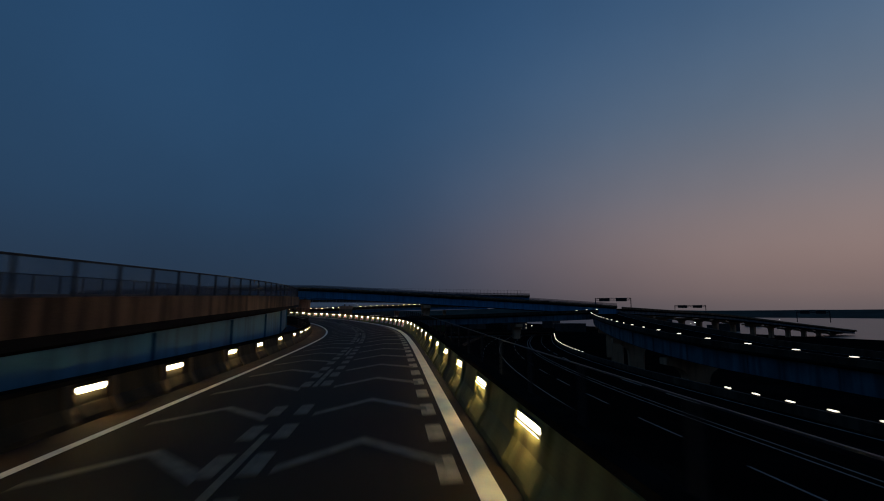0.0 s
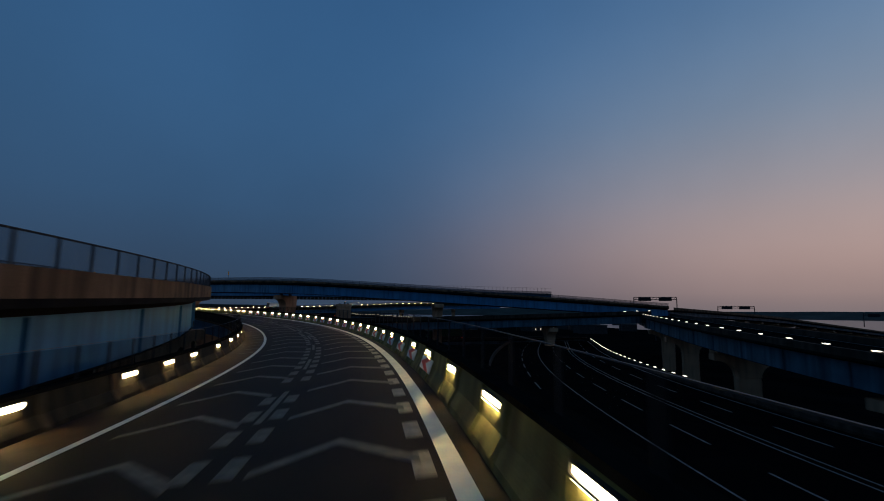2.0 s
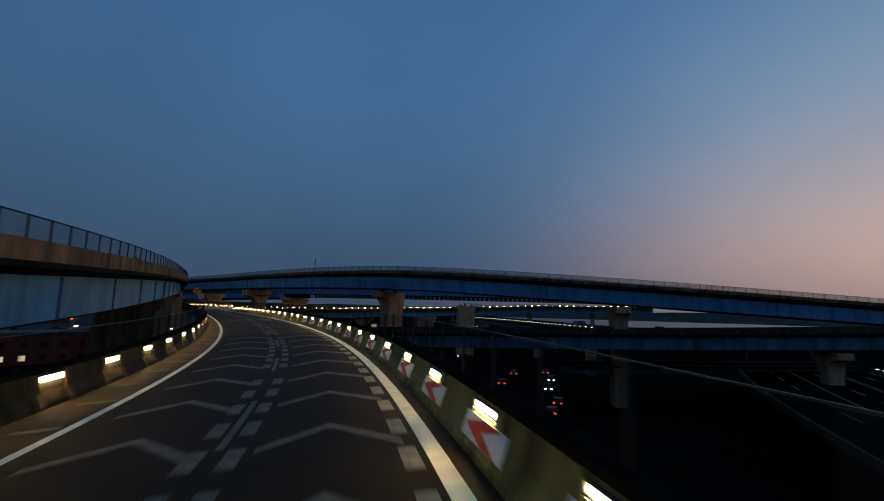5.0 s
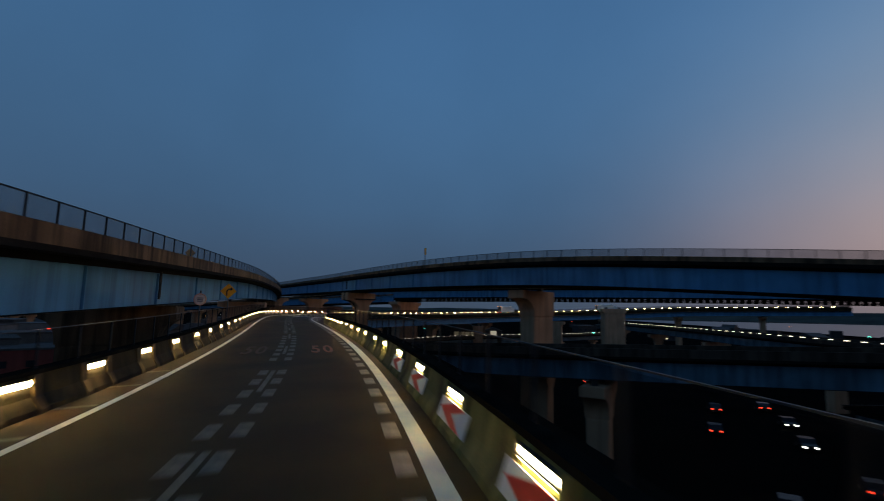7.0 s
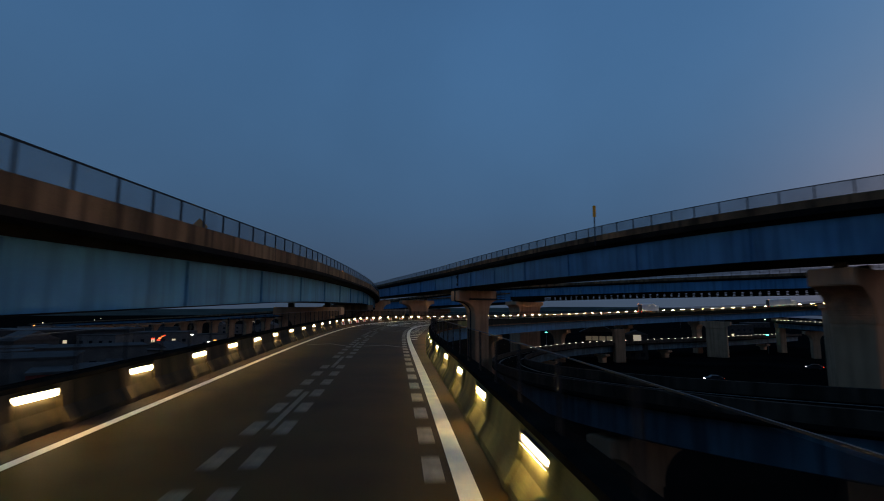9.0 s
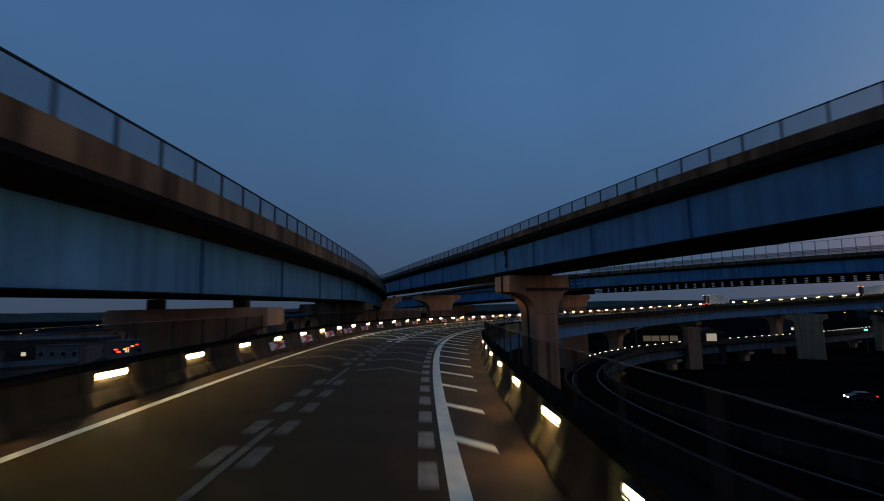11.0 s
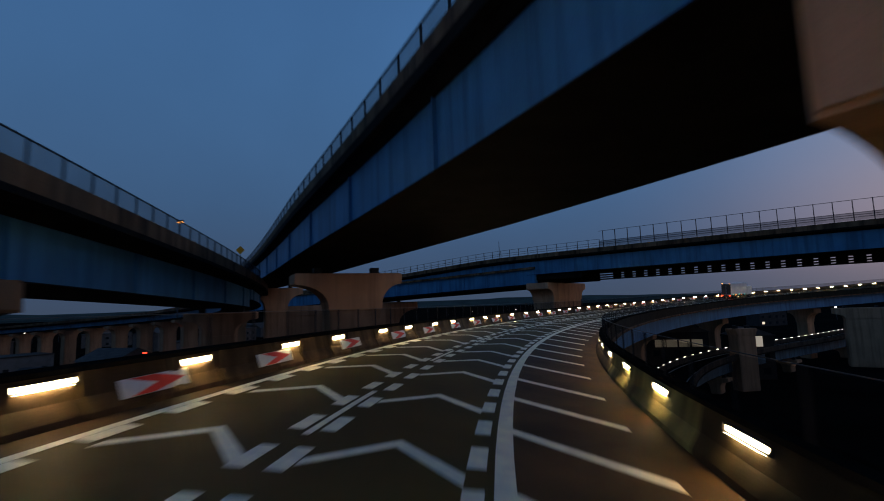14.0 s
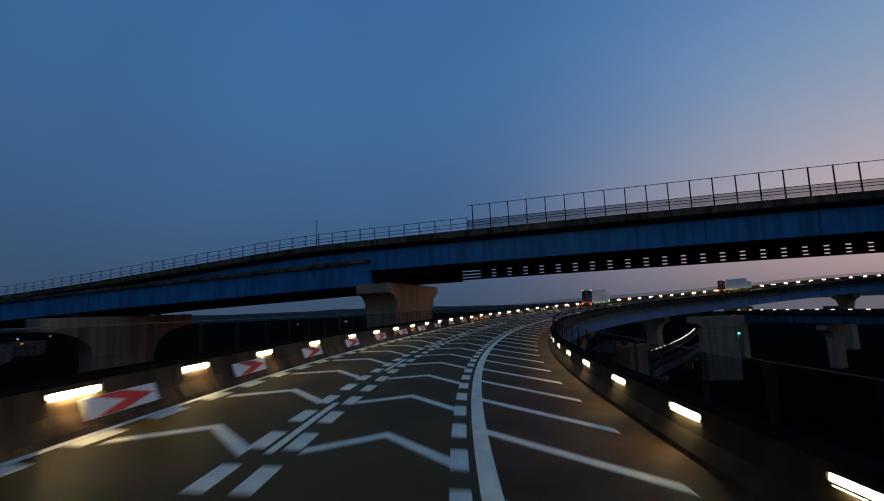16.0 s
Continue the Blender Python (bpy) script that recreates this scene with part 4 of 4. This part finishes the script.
g = sign_post("round_sign", "faded round speed sign with a dull red rim", OWN.place(145.0, 8.45, 2.50), 1.5)
bm = rod(bmesh.new(), (0, .015, 0), (0, -.015, 0), .33, 32)
part("plate", bm, mat("faded_sign", (0.78, 0.55, 0.44), 0.6, 0.2, 0.5, 20, 0.0), g)
bm = bmesh.new()
for i in range(32):
    a, b = i * math.pi / 16, (i + 1) * math.pi / 16
    rod(bm, (.315 * math.cos(a), -.02, .315 * math.sin(a)), (.315 * math.cos(b), -.02, .315 * math.sin(b)), .028, 5)
part("rim", bm, mat("faded_red", (0.70, 0.30, 0.20), 0.6, 0.2, 0.5, 20, 0.0), g, "dull red rim")
for z in (.08, -.02, -.10):
    part("mark", boxed(-.15, -.03, z - .022, .15, -.018, z + .022), mat("faded_mark", (0.12, 0.10, 0.12), 0.6, 0.2, 0.5, 20, 0.0), g)

for at, label, size in (((-53.6, 83.5, 10.3), "small orange sign seen over the viaduct fence", .7), ((-99.8, 183.8, 11.4), "orange diamond sign on a post on the viaduct", .55)):
    g = thing("road_sign", label, "sign", m=Matrix.Translation(at) @ Matrix.Rotation(radians(24), 4, "Z"))
    part("plate", prism(bmesh.new(), [(0, size), (size, 0), (0, -size), (-size, 0)], .03), YELLOW, g)
    part("post", rod(bmesh.new(), (0, .05, -3.2), (0, .05, .2), .05, 8), GALV, g)
g = thing("marker_pole", "thin pole with an orange upright marker on the parapet", "sign", m=Matrix.Translation((-25.0, 102.9, 0)) @ Matrix.Rotation(radians(30), 4, "Z"))
part("pole", rod(bmesh.new(), (0, 0, 9.6), (0, 0, 13.3), .06, 8), DARK_STEEL, g)
part("plate", boxed(-.15, -.06, 12.3, .15, -.03, 13.4), YELLOW, g, "orange upright plate")
g = thing("mast", "thin dark mast on the viaduct edge", "pole", m=FAR.place(137.5, -.4, 0))
part("pole", rod(bmesh.new(), (0, 0, -.6), (0, 0, 3.5), .07, 8, .04), DARK_STEEL, g)
g = thing("street_lamp", "sodium street lamp glowing orange on a pole", "lamp", m=Matrix.Translation((-112.0, 186.0, 0)))
part("pole", rod(bmesh.new(), (0, 0, 3.0), (0, 0, 16.6), .1, 8, .06), GALV, g)
part("head", boxed(-.35, -.2, 16.4, .6, .2, 16.65, bevel=.05), GALV, g)
part("lens", boxed(-.3, -.18, 16.25, .55, .18, 16.40, bevel=.04), SODIUM, g, "glowing orange lens")


def gantry(m, w, h, label):
    g = thing("sign_gantry", label, "gantry", "gantries over the expressway", m=m)
    for x in (-w / 2, w / 2):
        part("leg", boxed(x - .18, -.18, 0, x + .18, .18, h, bevel=.04), DARK_STEEL, g)
    for z in (h, h - .9):
        part("beam", boxed(-w / 2, -.12, z - .12, w / 2, .12, z + .12), DARK_STEEL, g)
    n = 10
    for i in range(n):
        x = -w / 2 + w * (i + .5) / n
        part("brace", rod(bmesh.new(), (x - w / n / 2, 0, h - .9), (x + w / n / 2, 0, h), .05, 6), DARK_STEEL, g)
    for x in (-w * .24, w * .24):
        part("sign_box", boxed(x - w * .15, -.5, h - 1.5, x + w * .15, -.15, h + .05, bevel=.03), BLACK, g, "dark lane sign box")
    return g


for (x, y, z), w, h, a in (((135, 112, 1.4), 16, 7.5, -41), ((208, 144, .6), 16, 6.0, -48), ((250, 105, -2.5), 14, 6.0, -60)):
    gantry(Matrix.Translation((x, y, z)) @ Matrix.Rotation(radians(a), 4, "Z"), w, h, "dark steel gantry with lane sign boxes over the expressway")


# ---- vehicles ----
def wheel(parent, x, y, r, w=.3):
    bm = rod(bmesh.new(), (x - w / 2, y, r), (x + w / 2, y, r), r, 18)
    t = part("wheel", bm, RUBBER, parent)
    part("rim", rod(bmesh.new(), (x - w / 2 - .01, y, r), (x + w / 2 + .01, y, r), r * .55, 14), GALV, t)


def box_truck(m, label, body_mat, length=9.0, cab=TRUCK_WHITE):
    """Rear towards -y."""
    t = thing("box_truck", label, "truck", "trucks on the expressway", m=m)
    body = part("cargo_box", boxed(-1.22, 0, 1.0, 1.22, length - 2.3, 3.75, bevel=.05), body_mat, t)
    for x in (-.6, .6):
        part("door", boxed(x - .57, -.03, 1.1, x + .57, .0, 3.62, bevel=.01), TRUCK_DOOR, body, "dark rear door")
        part("lock_bar", rod(bmesh.new(), (x * .25, -.05, 1.1), (x * .25, -.05, 3.6), .03, 6), GALV, body)
    c = part("cab", boxed(-1.15, length - 2.1, .7, 1.15, length, 2.9, bevel=.18), cab, t)
    part("windscreen", boxed(-1.0, length - .02, 1.75, 1.0, length + .02, 2.6, bevel=.03), GLASS_DARK, c)
    part("chassis", boxed(-.5, .1, .6, .5, length - .3, 1.0), DARK_STEEL, t)
    part("bumper", boxed(-1.2, -.08, .55, 1.2, .08, .85, bevel=.03), DARK_STEEL, t)
    for y in (1.3, 2.5, length - 1.2):
        for x in (-1.0, 1.0):
            wheel(t, x, y, .48)
    for x in (-.95, .95):
        part("tail_lamp", boxed(x - .2, -.13, .66, x + .2, -.08, .82), TAIL, t, "glowing red tail lamp")
        part("marker_lamp", boxed(x - .08, -.06, 3.6, x + .08, -.03, 3.74), AMBER, t, "small amber marker lamp")
    for i in range(5):
        part("side_lamp", boxed(1.22, .8 + i * 1.2, .88, 1.27, .95 + i * 1.2, .97), AMBER if i % 2 else GREEN, t)
    return t


box_truck(OWN.place(379, 5.1, 0, True), "white box truck with glowing tail lamps on the ramp", TRUCK_WHITE)
box_truck(OWN.place(437, 5.1, 0, True), "long white box truck with glowing lamps on the ramp", TRUCK_WHITE, 11.5)
GREEN_PAINT = mat("green_truck_paint", (0.03, 0.10, 0.05), 0.4, 0.2, 1.5, 20, 0.0)
box_truck(SLIP.place(48, -4.2, -.195), "dark green truck on the lower carriageway", GREEN_PAINT, 11.0, GREEN_PAINT)


def car(m, label, lit=True):
    """Rear towards -y."""
    c = thing("car", label, "car", "cars on the street below", m=m)
    b = part("body", prism(bmesh.new(), [(-2.1, .35), (-2.15, .75), (-1.95, 1.0), (-1.55, 1.05), (-1.1, 1.45), (.5, 1.47), (1.15, 1.0), (1.95, .88), (2.1, .6), (2.05, .35)], 1.66, "x"), CAR_PAINT, c)
    part("window_band", prism(bmesh.new(), [(-1.45, 1.06), (-1.05, 1.41), (.45, 1.42), (1.0, 1.04)], 1.69, "x"), GLASS_DARK, b)
    for y in (-1.3, 1.3):
        for x in (-.78, .78):
            wheel(c, x, y, .31, .2)
    for x in (-.62, .62):
        part("tail_lamp", boxed(x - .17, -2.19, .72, x + .17, -2.12, .88), TAIL, c, "glowing red tail lamp")
        part("headlamp", boxed(x - .17, 2.06, .6, x + .17, 2.12, .76), HEAD, c, "bright headlamp")
    return c


first_car = None
CARS = [(24.7, 81, -18), (21.3, 72, -18), (14.5, 74, -18), (23.8, 122, -10), (18.1, 104, -12), (33, 126, -10), (27, 98, 168), (31, 112, 170), (20, 62, 165), (60, 158, -30), (80, 102, 60), (-62, 96, 40), (-70, 130, 210), (-75, 160, 35), (6, 150, -80), (14, 168, 95), (-8, 196, 100), (22, 236, 80)]
for x, y, a in CARS:
    m = Matrix.Translation((x, y, -13.58)) @ Matrix.Rotation(radians(a), 4, "Z")
    if first_car is None:
        first_car = car(m, "small car with lit lamps on the dark street below")
    else:
        copy_thing(first_car, m)

# ---- town ----
random.seed(7)


def building(x, y, w, d, h, a, material, label, name="building", lit_share=.06):
    b = thing(name, label, "building", "low buildings of the town", m=Matrix.Translation((x, y, -13.6)) @ Matrix.Rotation(radians(a), 4, "Z"))
    part("wall", boxed(-w / 2, -d / 2, 0, w / 2, d / 2, h), material, b)
    if w < 16:
        part("roof", prism(bmesh.new(), [(-w / 2 - .4, h), (w / 2 + .4, h), (0, h + w * .22)], d + .8), ROOF, b)
    else:
        part("roof", boxed(-w / 2 - .2, -d / 2 - .2, h, w / 2 + .2, d / 2 + .2, h + .4), ROOF, b)
    n = max(2, int(w / 4))
    for i in range(n):
        for k in range(max(1, int(h / 3.3))):
            lit = random.random() < lit_share
            px = -w / 2 + w * (i + .5) / n
            part("window", boxed(px - .7, -d / 2 - .04, 1.0 + 3.2 * k, px + .7, -d / 2 + .02, 2.3 + 3.2 * k), WINDOW if lit else GLASS_DARK, b)
    return b


building(-105, 118, 34, 14, 7.5, 58, RUST, "long low building with rust red cladding", "shed")
building(-128, 104, 26, 16, 9.0, 55, HOUSE, "grey flat-roofed building beside the shed")
building(-150, 135, 22, 14, 8.5, 60, HOUSE, "pale flat-roofed building in the town")
shop = building(-173, 150, 30, 12, 5.2, 43, HOUSE, "low pale shop with a red fascia band")
part("fascia", boxed(-15.2, -6.35, 3.9, 15.2, -6.0, 5.3), RUST, shop, "red fascia band")
building(-252, 190, 46, 22, 9.5, 40, BRICK_DARK, "dark flat-roofed building with few windows")
building(-228, 206, 36, 18, 8.0, 40, HOUSE, "beige flat-roofed building behind the shop")
building(-300, 210, 60, 20, 8.5, 38, HOUSE, "long pale warehouse in the town")
for i in range(46):
    a, dd = radians(random.uniform(34, 78)), random.uniform(110, 520)
    building(-24 - math.sin(a) * dd, 63 + math.cos(a) * dd, random.uniform(9, 24), random.uniform(8, 16), random.uniform(4, 8.5), random.uniform(0, 180), HOUSE, "low town building in the dusk")
for i in range(26):
    a, dd = radians(random.uniform(-62, -5)), random.uniform(330, 700)
    building(-24 - math.sin(a) * dd, 63 + math.cos(a) * dd, random.uniform(10, 26), random.uniform(8, 16), random.uniform(4, 8), random.uniform(0, 180), BRICK_DARK, "low town building in the dusk")
shop = building(-41.5, 257, 13, 8, 9.4, 6, BRICK_DARK, "low shop with a dimly lit front")
for x in (-4.6, -2.2, .4, 3.0):
    part("lit_pane", boxed(x, -4.2, 6.2, x + 2.2, -4.05, 7.8, bevel=.03), SHOPLIT, shop, "dimly lit shop window")
shop = building(-27.6, 252, 7, 7, 8.8, 8, BRICK_DARK, "low dark shop with a lit sign on its front", lit_share=0)
part("sign_face", boxed(-1.3, -3.85, 6.6, 1.3, -3.6, 8.7, bevel=.05), SIGNLIT, shop, "lit pale sign face")
LENSES = (LAMP_FAR, SODIUM, HEAD, GREEN, TAIL)
protos = {}
SPOTS = [(-191, 184, 4), (-205, 196, 4), (-200, 205, 2), (-214, 214, 2), (-222, 224, 0), (-198, 190, 1), (-176, 172, 4), (-232, 232, 3), (-186, 180, 1), (-330, 190, 1), (-320, 183, 1), (-310, 176, 1), (-150, 170, 2), (-152, 176, 4)]
for i in range(84):
    if i < 44:
        a, dd = radians(random.uniform(32, 80)), random.uniform(90, 900)
    else:
        a, dd = radians(random.uniform(-62, 20)), random.uniform(180, 900)
    k = random.choices(LENSES, (5, 4, 3, 1, 1))[0]
    m = Matrix.Translation((-24 - math.sin(a) * dd, 63 + math.cos(a) * dd, -13.6)) @ Matrix.Rotation(random.uniform(0, 6), 4, "Z")
    if i >= 70:
        x, y, q = SPOTS[i - 70]
        m, k = Matrix.Translation((x, y, -13.6)), LENSES[q]
    if k in protos:
        copy_thing(protos[k], m)
    else:
        g = thing("street_lamp", "distant town lamp glowing on a pole", "lamp", "lamps of the town", m=m)
        part("pole", rod(bmesh.new(), (0, 0, 0), (0, 0, 7.5), .08, 6), GALV, g)
        part("lens", boxed(-.45, -.3, 7.4, .45, .3, 7.75, bevel=.08), k, g, "glowing lens")
        protos[k] = g
